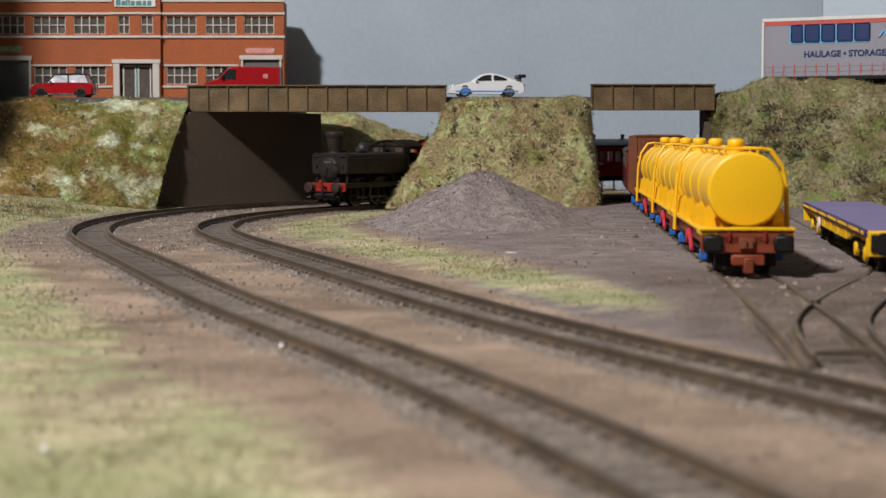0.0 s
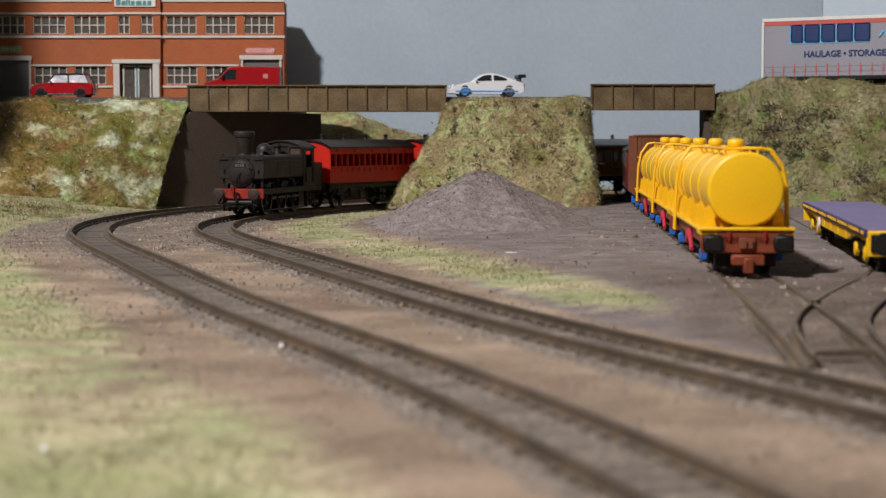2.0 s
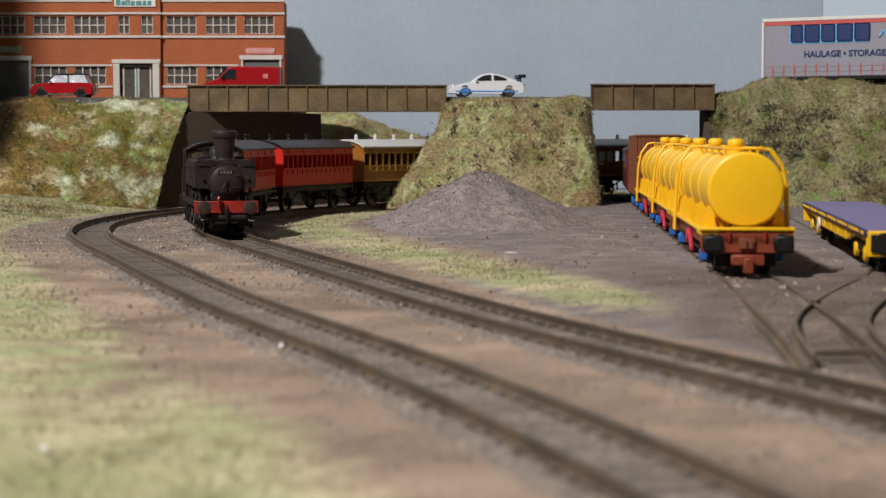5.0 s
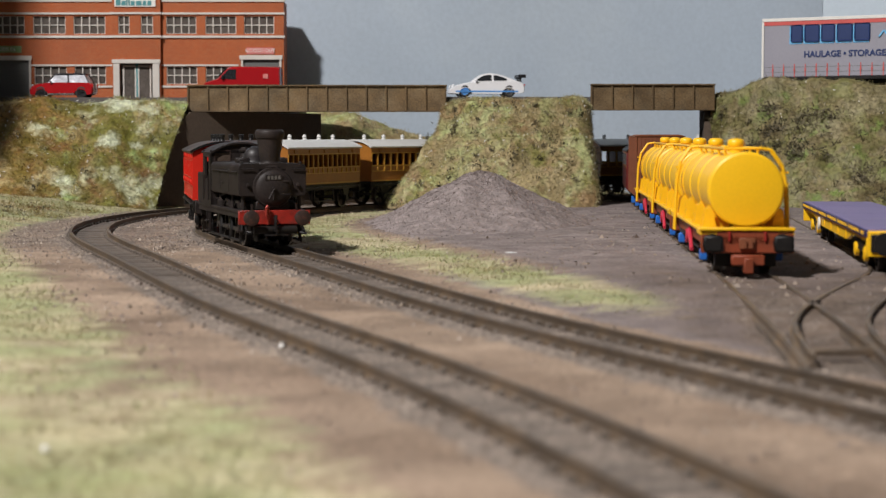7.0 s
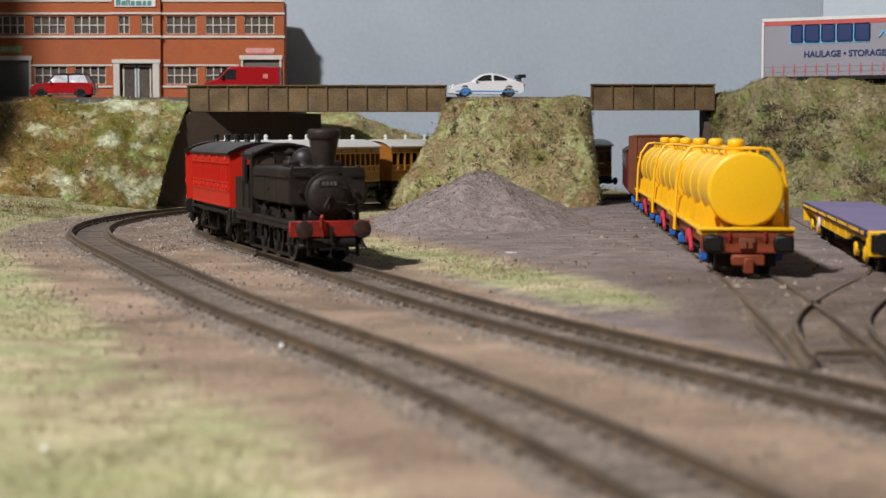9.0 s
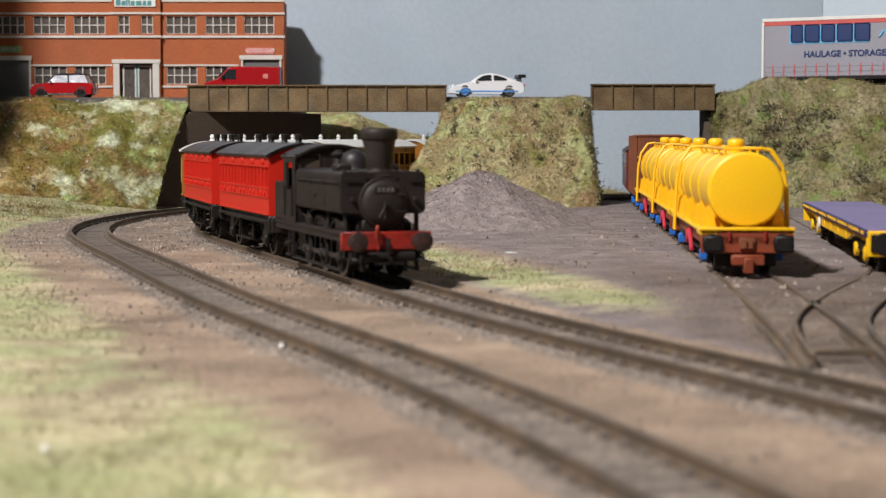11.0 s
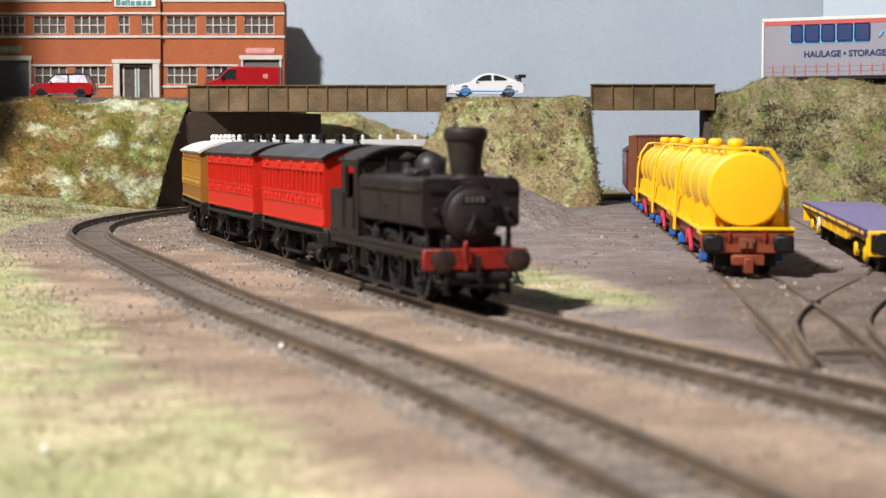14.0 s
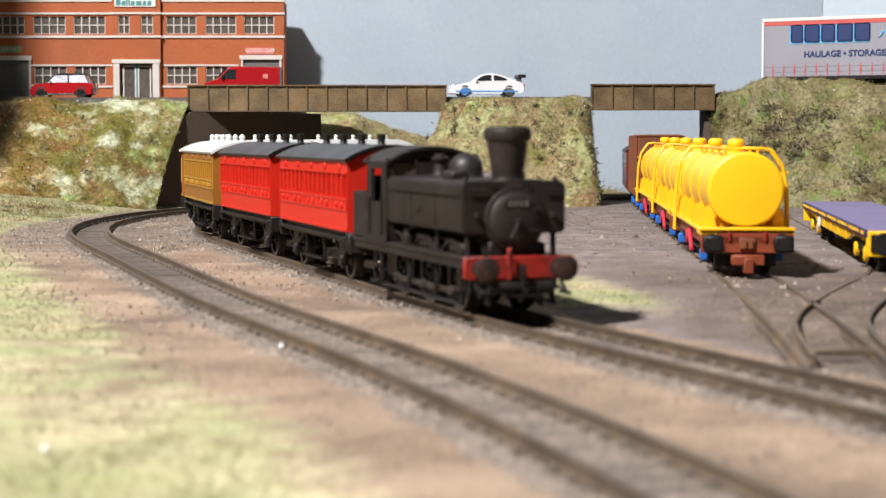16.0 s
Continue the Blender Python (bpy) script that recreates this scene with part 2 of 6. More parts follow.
M = dict(
    ground=ground_mat(),
    rail=mat("rusty_rail", (0.13, 0.098, 0.072), 0.55, 0.35, 0.25, 20, 1.0, 0.1, (0.24, 0.155, 0.08), 0.5),
    sleeper=mat("weathered_sleeper", (0.115, 0.096, 0.082), 0.85, 0, 0.25, 6, 0.8, 0.3, (0.16, 0.12, 0.09), 0.5),
    gravel=mat("grey_gravel", (0.29, 0.245, 0.235), 0.95, 0, 0.28, 5, 0.6, 1.0, (0.17, 0.13, 0.11), 0.4, spec=0.2),
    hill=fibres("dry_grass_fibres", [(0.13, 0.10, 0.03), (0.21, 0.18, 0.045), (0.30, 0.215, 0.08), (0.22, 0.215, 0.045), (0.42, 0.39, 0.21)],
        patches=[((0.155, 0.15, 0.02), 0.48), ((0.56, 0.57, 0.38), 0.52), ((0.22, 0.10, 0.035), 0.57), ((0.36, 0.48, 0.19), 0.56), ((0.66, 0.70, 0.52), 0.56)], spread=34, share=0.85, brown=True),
    hill_straw=fibres("straw_grass_fibres", [(0.20, 0.155, 0.07), (0.33, 0.27, 0.13), (0.38, 0.30, 0.155), (0.34, 0.34, 0.14), (0.54, 0.49, 0.30)],
        patches=[((0.31, 0.20, 0.095), 0.54), ((0.25, 0.25, 0.06), 0.55), ((0.48, 0.52, 0.25), 0.54), ((0.24, 0.14, 0.06), 0.60), ((0.60, 0.54, 0.33), 0.59)], spread=44, share=0.8),
    hill_dull=fibres("dull_grass_fibres", [(0.10, 0.085, 0.034), (0.18, 0.155, 0.062), (0.25, 0.20, 0.098), (0.21, 0.205, 0.072), (0.34, 0.30, 0.175)],
        patches=[((0.30, 0.26, 0.15), 0.53), ((0.14, 0.135, 0.038), 0.53), ((0.19, 0.28, 0.06), 0.56), ((0.115, 0.085, 0.038), 0.56), ((0.38, 0.35, 0.23), 0.60)], spread=36, share=0.8),
    grass=fibres("green_scatter", [(0.21, 0.18, 0.10), (0.31, 0.28, 0.14), (0.45, 0.40, 0.26), (0.33, 0.36, 0.17), (0.56, 0.51, 0.38)],
        patches=[((0.40, 0.31, 0.17), 0.54), ((0.23, 0.27, 0.085), 0.54), ((0.36, 0.44, 0.19), 0.58)], spread=22, share=0.6),
    lichen=fibres("dark_foliage", [(0.03, 0.025, 0.015), (0.06, 0.052, 0.028), (0.12, 0.10, 0.06), (0.22, 0.19, 0.12)]),
    heap=fibres("heap_grains", [(0.19, 0.155, 0.148), (0.28, 0.235, 0.225), (0.34, 0.29, 0.275), (0.44, 0.385, 0.365)], 0.95),
    grit=fibres("loose_grit", [(0.09, 0.07, 0.06), (0.20, 0.155, 0.13), (0.30, 0.235, 0.18), (0.44, 0.38, 0.32)]),
    wall=mat("brown_painted_wall", (0.108, 0.078, 0.056), 0.85, 0, 0.12, 40, 2, 0.15, (0.085, 0.060, 0.042), 0.4),
    girder=mat("weathered_girder", (0.115, 0.072, 0.030), 0.6, 0, 0.42, 17, 1.0, 0.3, (0.17, 0.125, 0.070), 0.75),
    deck=mat("road_deck", (0.10, 0.09, 0.085), 0.9, 0, 0.15, 20, 1, 0.3),
    sky=mat("painted_sky_board", (0.455, 0.53, 0.615), 0.8, 0, 0.05, 160, 3, 0.12, (0.56, 0.625, 0.67), 0.5),
    paper=mat("pale_blue_board", (0.66, 0.76, 0.85), 0.8, 0, 0.03, 200, 3, 0.05),
    room=mat("room_paint", (0.12, 0.12, 0.12), 0.85, 0, 0.04, 400, 20, 0.05),
    black=mat("sooty_black", (0.0190, 0.0142, 0.0132), 0.55, 0, 0.25, 9, 0.8, 0.12, (0.038, 0.026, 0.022), 0.6, spec=0.26),
    soot_rust=mat("sooty_rusted_metal", (0.035, 0.020, 0.016), 0.6, 0.2, 0.3, 3, 0.6, 0.15, (0.11, 0.032, 0.018), 0.6),
    soot_sheen=mat("burnished_soot", (0.017, 0.014, 0.015), 0.50, 0.0, 0.25, 6, 0.7, 0.08, (0.04, 0.032, 0.032), 0.5),
    frame=mat("black_plastic", (0.010, 0.009, 0.009), 0.45, 0, 0.2, 8, 0.8, 0.08, (0.028, 0.023, 0.019), 0.4, spec=0.3),
    wheel=mat("worn_wheel_metal", (0.06, 0.05, 0.045), 0.45, 0.6, 0.25, 5, 0.6, 0.1),
    tyre_rim=mat("bright_tyre", (0.16, 0.15, 0.14), 0.4, 1.0, 0.2, 4, 0.5, 0.05),
    red=mat("red_coach_plastic", (0.56, 0.020, 0.010), 0.42, 0, 0.05, 25, 0.9, 0.03, (0.50, 0.025, 0.016), 0.3, spec=0.3),
    beam_red=mat("red_buffer_beam", (0.33, 0.017, 0.009), 0.5, 0, 0.15, 5, 0.7, 0.1, (0.08, 0.02, 0.015), 0.8),
    teak=mat("teak_coach_plastic", (0.30, 0.115, 0.016), 0.42, 0, 0.14, 14, 0.9, 0.05, (0.28, 0.11, 0.016), 0.5),
    gold=mat("golden_beading", (0.46, 0.24, 0.03), 0.42, 0, 0.12, 10, 0.8, 0.04),
    teak_dark=mat("teak_panel", (0.15, 0.045, 0.018), 0.42, 0, 0.15, 8, 0.8, 0.05),
    white_roof=mat("white_roof_plastic", (0.62, 0.62, 0.605), 0.5, 0, 0.04, 25, 1.2, 0.04, (0.6, 0.58, 0.54), 0.4),
    black_roof=mat("black_roof_plastic", (0.012, 0.0095, 0.0095), 0.36, 0, 0.15, 14, 1, 0.05, (0.050, 0.028, 0.024), 0.5, spec=0.3),
    maroon=mat("maroon_paint", (0.13, 0.014, 0.014), 0.4, 0, 0.1, 14, 0.9, 0.05),
    oxide=mat("oxide_brown", (0.195, 0.060, 0.024), 0.55, 0, 0.12, 14, 0.9, 0.08, (0.12, 0.04, 0.02), 0.4),
    chassis_red=mat("red_brown_chassis", (0.23, 0.045, 0.016), 0.5, 0, 0.12, 10, 0.8, 0.08, (0.1, 0.03, 0.015), 0.4),
    yellow=mat("yellow_tank_plastic", (0.93, 0.53, 0.010), 0.38, 0, 0.04, 25, 1.0, 0.02, (0.86, 0.47, 0.010), 0.4),
    blue=mat("blue_axlebox", (0.02, 0.14, 0.52), 0.45, 0, 0.1, 6, 0.6, 0.05),
    pink=mat("crimson_lever", (0.55, 0.03, 0.06), 0.45, 0, 0.1, 6, 0.6, 0.05),
    purple=mat("purple_deck_plastic", (0.165, 0.135, 0.27), 0.55, 0, 0.08, 20, 1.0, 0.08, (0.21, 0.18, 0.30), 0.4),
    navy=mat("navy_paint", (0.022, 0.020, 0.10), 0.45, 0, 0.1, 8, 0.8, 0.05),
    brick=brick_mat(),
    trim=mat("white_trim", (0.62, 0.58, 0.53), 0.6, 0, 0.06, 12, 0.8, 0.05, (0.55, 0.48, 0.42), 0.4),
    glazing=mat("dark_window_print", (0.10, 0.085, 0.075), 0.2, 0, 0.25, 8, 1.0, 0.0),
    shutter=mat("grey_roller_shutter", (0.16, 0.16, 0.155), 0.6, 0, 0.08, 12, 0.8, 0.05),
    sign_green=mat("green_sign", (0.20, 0.29, 0.13), 0.6, 0, 0.06, 8, 0.8, 0.0),
    sign_pink=mat("pink_sign", (0.62, 0.20, 0.18), 0.6, 0, 0.06, 8, 0.8, 0.0),
    sign_teal=mat("teal_sign", (0.07, 0.25, 0.27), 0.6, 0, 0.06, 8, 0.8, 0.0),
    sign_white=mat("white_sign", (0.75, 0.73, 0.69), 0.6, 0, 0.04, 8, 0.8, 0.0),
    car_red=mat("red_car_paint", (0.36, 0.009, 0.013), 0.14, 0, 0.04, 10, 1, 0.0, coat=0.6),
    car_white=mat("white_car_paint", (0.78, 0.78, 0.80), 0.2, 0, 0.03, 10, 1, 0.0, coat=0.6),
    car_blue=mat("blue_stripe", (0.10, 0.30, 0.68), 0.3, 0, 0.05, 10, 1, 0.0),
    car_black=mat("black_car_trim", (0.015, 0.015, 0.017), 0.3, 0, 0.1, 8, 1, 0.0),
    # base colour made pale to stand for bright reflections in the glass
    pale_glass=mat("painted_reflection_glass", (0.40, 0.41, 0.46), 0.10, 0, 0.35, 5, 1, 0.0, spec=0.8),
    car_glass=mat("smoked_car_glass", (0.02, 0.022, 0.025), 0.06, 0, 0.05, 8, 1, 0.0, spec=0.8),
    rubber=mat("black_rubber", (0.022, 0.021, 0.02), 0.75, 0, 0.15, 5, 0.6, 0.1),
    chrome=mat("silver_wheel", (0.62, 0.62, 0.63), 0.25, 1.0, 0.08, 6, 0.6, 0.0),
    lens=mat("pale_headlight", (0.70, 0.72, 0.74), 0.12, 0, 0.05, 6, 0.6, 0.0),
    tail=mat("red_tail_light", (0.55, 0.02, 0.02), 0.15, 0, 0.05, 6, 0.6, 0.0),
    curtain=mat("grey_lorry_curtain", (0.30, 0.295, 0.345), 0.5, 0, 0.04, 30, 1.5, 0.05, (0.30, 0.295, 0.34), 0.4),
    strap=mat("red_strap", (0.58, 0.10, 0.09), 0.5, 0, 0.05, 8, 0.8, 0.0),
    letter=mat("navy_lettering", (0.015, 0.035, 0.13), 0.5, 0, 0.06, 8, 0.8, 0.0),
    letter_blue=mat("pale_blue_lettering", (0.16, 0.48, 0.78), 0.5, 0, 0.05, 8, 0.8, 0.0),
    # opaque brown in place of the view through the cab
    cab_glass=mat("opaque_brown_cab_glass", (0.085, 0.062, 0.048), 0.25, 0, 0.15, 6, 0.8, 0.0),
    red_glass=mat("dull_red_glazing", (0.40, 0.016, 0.010), 0.3, 0, 0.1, 12, 0.9, 0.0),
    bead=mat("white_bead", (0.85, 0.85, 0.82), 0.15, 0, 0.03, 8, 1, 0.0),
    pale=mat("pale_grey_number", (0.11, 0.10, 0.09), 0.6, 0, 0.1, 4, 0.6, 0.0),
    copper=mat("copper_pipe", (0.30, 0.035, 0.022), 0.4, 0.3, 0.15, 4, 0.6, 0.0),
)


# ---- mesh helpers ----
def finish(bm, smooth=False, normals=True):
    for v in bm.verts:
        v.co *= U
    if normals:
        bmesh.ops.recalc_face_normals(bm, faces=bm.faces)
    me = bpy.data.meshes.new("m")
    bm.to_mesh(me)
    bm.free()
    if smooth:
        me.polygons.foreach_set("use_smooth", [True] * len(me.polygons))
        me.set_sharp_from_angle(angle=radians(38))
    return me


def part(name, bm, material, parent, label="", smooth=True):
    me = bm if isinstance(bm, bpy.types.Mesh) else finish(bm, smooth)
    if not me.materials:
        me.materials.append(material)
    ob = new(name, me)
    ob.parent = parent
    return tagged(ob, label)


def thing(name, label, category, m=None, group="", kind=""):
    ob = new(name)
    ob.empty_display_size = 0.01
    if m is not None:
        ob.matrix_world = m
    return tagged(ob, label, category, group, kind)


def solid(name, bm, material, label, category="", group="", kind="", smooth=True):
    me = finish(bm, smooth)
    me.materials.append(material)
    return tagged(new(name, me), label, category, group, kind)


def box(bm, x0, x1, y0, y1, z0, z1, bev=0.0):
    r = bmesh.ops.create_cube(bm, size=1.0)
    vs = r["verts"]
    for v in vs:
        v.co = Vector((x0 + (v.co.x + 0.5) * (x1 - x0), y0 + (v.co.y + 0.5) * (y1 - y0), z0 + (v.co.z + 0.5) * (z1 - z0)))
    if bev:
        es = {e for v in vs for e in v.link_edges}
        bmesh.ops.bevel(bm, geom=list(es), offset=bev, segments=1, affect="EDGES")
    return bm


def B(*boxes, bev=0.0):
    bm = bmesh.new()
    for b in boxes:
        box(bm, *b[:6], bev=b[6] if len(b) > 6 else bev)
    return bm


def frame_of(axis):
    a = Vector(axis).normalized()
    u = a.orthogonal().normalized() if abs(a.z) > 0.9 else Vector((0, 0, 1)).cross(a).normalized()
    return a, u, a.cross(u).normalized()


def lathe(bm, at, axis, prof, seg=20, cap=True):
    """Turns a profile of (distance along the axis, radius) round the axis."""
    a, u, w = frame_of(axis)
    o = Vector(at)
    rings = []
    for d, r in prof:
        rings.append([bm.verts.new(o + a * d + (u * math.cos(t) + w * math.sin(t)) * max(r, 0.001))
                      for t in (2 * math.pi * i / seg for i in range(seg))])
    for p, q in zip(rings, rings[1:]):
        for i in range(seg):
            bm.faces.new((p[i], p[(i + 1) % seg], q[(i + 1) % seg], q[i]))
    if cap:
        bm.faces.new(rings[0]); bm.faces.new(rings[-1])
    return bm


def cyl(bm, p, q, r, seg=10, r2=None):
    d = Vector(q) - Vector(p)
    return lathe(bm, p, d, [(0, r), (d.length, r if r2 is None else r2)], seg)


def tube(bm, pts, r, seg=6):
    for p, q in zip(pts, pts[1:]):
        cyl(bm, p, q, r, seg)
    return bm


def prism(bm, poly, axis, a, b):
    """A polygon of pairs in the plane across axis ('x', 'y' or 'z'), from a to b along it."""
    def v(p, t):
        return {"x": (t, p[0], p[1]), "y": (p[0], t, p[1]), "z": (p[0], p[1], t)}[axis]
    lo = [bm.verts.new(v(p, a)) for p in poly]
    hi = [bm.verts.new(v(p, b)) for p in poly]
    n = len(poly)
    for i in range(n):
        bm.faces.new((lo[i], lo[(i + 1) % n], hi[(i + 1) % n], hi[i]))
    bm.faces.new(lo); bm.faces.new(hi)
    return bm


def arc(cx, cz, r, a0, a1, n):
    return [(cx + r * math.cos(radians(a0 + (a1 - a0) * i / n)), cz + r * math.sin(radians(a0 + (a1 - a0) * i / n))) for i in range(n + 1)]


def words(text, size, material, parent, m, name="lettering", thick=0.05, bold=0.0):
    cu = bpy.data.curves.new("t", "FONT")
    cu.body, cu.size, cu.align_x, cu.align_y, cu.extrude = text, size * U, "CENTER", "CENTER", thick * U
    cu.offset = bold * U
    tmp = new("t", cu)
    me = bpy.data.meshes.new_from_object(tmp.evaluated_get(bpy.context.evaluated_depsgraph_get()))
    bpy.data.objects.remove(tmp)
    me.materials.clear(); me.materials.append(material)
    ob = new(name, me)
    ob.parent = parent
    ob.matrix_basis = m
    return ob


# ---- track lines: curvature along the way, per metre of model, from knots ----
class Line:
    def __init__(self, x0, y0, knots, curv, lo=-900, hi=1200):
        self.lo = lo
        s = np.arange(lo, hi + 1.0)
        k = np.interp(s, knots, curv) / 1000
        th = np.cumsum(k); i0 = -lo
        th -= th[i0]
        x, y = np.cumsum(np.sin(th)), np.cumsum(np.cos(th))
        self.x, self.y, self.th, self.s = x - x[i0] + x0, y - y[i0] + y0, th, s
        self.n = i0 + 780

    def at(self, s, off=0.0):
        """Place and heading; off is to the left of the way that s grows."""
        x, y, th = (np.interp(s, self.s, a) for a in (self.x, self.y, self.th))
        return x - math.cos(th) * off, y + math.sin(th) * off, th


class Path:
    """A line through a few plan points."""
    def __init__(self, pts):
        pts = np.array(pts, float)
        t = np.arange(len(pts))
        fine = np.linspace(0, len(pts) - 1, 60 * (len(pts) - 1))
        out = []
        for c in range(2):
            p = np.r_[2 * pts[0, c] - pts[1, c], pts[:, c], 2 * pts[-1, c] - pts[-2, c]]
            i = np.minimum(fine.astype(int), len(pts) - 2); f = fine - i
            a, b_, c_, d = p[i], p[i + 1], p[i + 2], p[i + 3]
            out.append(0.5 * (2 * b_ + (c_ - a) * f + (2 * a - 5 * b_ + 4 * c_ - d) * f ** 2 + (3 * b_ - a - 3 * c_ + d) * f ** 3))
        self.x, self.y = out
        dx, dy = np.gradient(self.x), np.gradient(self.y)
        self.th = np.unwrap(np.arctan2(dx, dy))
        self.s = np.r_[0, np.cumsum(np.hypot(np.diff(self.x), np.diff(self.y)))]
        self.n = len(self.x)

    at = Line.at


KNOTS = [-580, -470, -360, -250, -140, -25, 90, 200, 330, 470]
INNER = Line(-110.57, 879.73, KNOTS, [-0.093, 0.902, -0.021, -0.134, 0.537, 3.105, 2.595, 2.447, 2.61, 2.473])
OUTER = Line(-169.73, 898.28, KNOTS, [-0.644, 0.704, 0.036, -0.234, 1.279, 2.254, 2.311, 2.665, 2.612, 2.52])
YARD = Path([(58, 120), (67, 250), (80, 370), (92, 535), (108, 800), (127, 1110), (143, 1240), (152, 1300)])
LOOP = Path([(80, 340), (82.5, 362), (86, 388), (90.5, 412), (100.5, 446), (120, 498), (140, 548), (152, 600), (161, 660), (172, 770), (184, 880), (196, 1000)])


def plan_distance(line, X, Y, step=6):
    d = np.full(X.shape, 1e9)
    for x, y in zip(line.x[:line.n:step], line.y[:line.n:step]):
        np.minimum(d, (X - x) ** 2 + (Y - y) ** 2, out=d)
    return np.sqrt(d)


def side_of(line, X, Y, step=6):
    """Signed distance: positive to the left of the line."""
    best = np.full(X.shape, 1e9); sign = np.zeros(X.shape)
    for x, y, th in zip(line.x[:line.n:step], line.y[:line.n:step], line.th[:line.n:step]):
        d = (X - x) ** 2 + (Y - y) ** 2
        m = d < best
        best = np.where(m, d, best)
        sign = np.where(m, -(X - x) * math.cos(th) + (Y - y) * math.sin(th), sign)
    return np.sqrt(best) * np.where(sign >= 0, 1, -1)


def bumps(x, y, z, size):
    return noise.fractal(Vector((x / size, y / size, z / size)), 1.0, 2.0, 4)


# ---- ground ----
def smooth_step(a, b, x):
    t = np.clip((x - a) / (b - a), 0, 1)
    return t * t * (3 - 2 * t)


def ground_fields(X, Y):
    so = side_of(OUTER, X, Y)
    si = side_of(INNER, X, Y)
    dy_ = np.minimum(plan_distance(YARD, X, Y), plan_distance(LOOP, X, Y))
    dt = np.minimum(np.abs(so), np.abs(si))
    inside = smooth_step(-18, -30, si)                      # within the inner loop
    bank = smooth_step(28, 110, so) * smooth_step(700, 1000, Y) * 11 * smooth_step(-90, -170, X)
    near_left = smooth_step(40, 200, so) * smooth_step(700, 300, Y) * 3
    z = 0.9 + bank + near_left
    verge = np.exp(-((si + 47) / 17.0) ** 2) * smooth_step(415, 500, Y) * smooth_step(1110, 1000, Y) * smooth_step(78, 52, X)
    near = smooth_step(620, 480, Y)
    z = z + np.exp(-((dt - 11.8) / 2.2) ** 2) * 0.95 + smooth_step(9.5, 6.5, dt) * 0.42 * near
    z = z + verge * 1.6
    z = z + smooth_step(-52, -75, si) * (1.55 * smooth_step(300, 380, Y) + 1.1 * smooth_step(350, 430, Y))
    grass_left = smooth_step(22, 52, so) * smooth_step(-250, 0, Y) * (1 + 0.35 * smooth_step(780, 900, Y))
    hole = np.exp(-(((X + 55) / 26) ** 2 + ((Y - 345) / 60) ** 2))
    grass = np.clip(np.maximum(grass_left * (0.74 - 0.35 * hole), verge * 0.92), 0, 1)
    far = smooth_step(1130, 1180, Y)
    grass = np.maximum(grass, far * 0.6)
    yard = np.maximum(smooth_step(-60, -85, si), smooth_step(620, 530, Y) * smooth_step(-21, -34, si)) * smooth_step(230, 330, Y) * (1 - far)
    ball = smooth_step(19, 12, dt)
    ball = np.maximum(ball, smooth_step(20, 9, dy_) * (0.40 + 0.3 * smooth_step(500, 440, Y)) * smooth_step(318, 345, Y))
    ball = np.maximum(ball, 0.52 * smooth_step(600, 780, Y) * smooth_step(64, 44, dt) * smooth_step(-26, -18, si) * smooth_step(50, 34, so))
    return z, grass, yard, ball


def build_ground():
    xs = np.r_[np.arange(-900, -300, 20), np.arange(-300, 300, 3.5), np.arange(300, 901, 20)]
    ys = np.r_[np.arange(-300, 80, 20), np.arange(80, 1320, 3.5), np.arange(1320, 1701, 20)]
    X, Y = np.meshgrid(xs, ys)
    z, grass, yard, ball = ground_fields(X, Y)
    rng = np.random.default_rng(3)
    bump_field = np.zeros(X.shape)
    for size, amp in ((90, 0.55), (33, 0.35), (13, 0.22)):
        ph = rng.uniform(0, 6.28, 8); ang = rng.uniform(0, 6.28, 8)
        for p, a in zip(ph, ang):
            bump_field += amp / 4 * np.sin((X * np.cos(a) + Y * np.sin(a)) * 6.28 / size + p)
    z = z + bump_field * (0.18 + 0.82 * (1 - ball)) + rng.normal(0, 0.10, X.shape) * (1 - 0.6 * ball)
    z = np.where(ball > 0.6, np.minimum(z, 2.6), z)
    ny, nx = X.shape
    co = np.stack([X, Y, z], -1).reshape(-1, 3) * U
    i = np.arange(nx * ny).reshape(ny, nx)
    faces = np.stack([i[:-1, :-1], i[:-1, 1:], i[1:, 1:], i[1:, :-1]], -1).reshape(-1, 4)
    me = bpy.data.meshes.new("ground")
    me.from_pydata(co.tolist(), [], faces.tolist())
    col = me.color_attributes.new("zone", "FLOAT_COLOR", "POINT")
    si = side_of(INNER, X, Y)
    # alpha: how far the near right of the yard turns dark brown
    dark_zone = 0.5 * smooth_step(640, 520, Y) * smooth_step(-17, -40, si) * smooth_step(20, 75, X) * (1 - 0.6 * grass)
    c = np.stack([grass, yard, ball, dark_zone], -1).reshape(-1).astype(np.float32)
    col.data.foreach_set("color", c)
    me.polygons.foreach_set("use_smooth", [True] * len(me.polygons))
    me.materials.append(M["ground"])
    tagged(new("ground", me), "sandy scenic baseboard with green scatter and brown ballast", "ground", kind="structure")


build_ground()


def scatter_mesh(name, co, faces, material, label, category, parent=None):
    me = bpy.data.meshes.new(name)
    me.from_pydata(np.asarray(co, float).tolist(), [], faces)
    me.materials.append(material)
    ob = new(name, me)
    if parent:
        ob.parent = parent
        return tagged(ob, label, kind="stuff")
    return tagged(ob, label, category, kind="stuff")


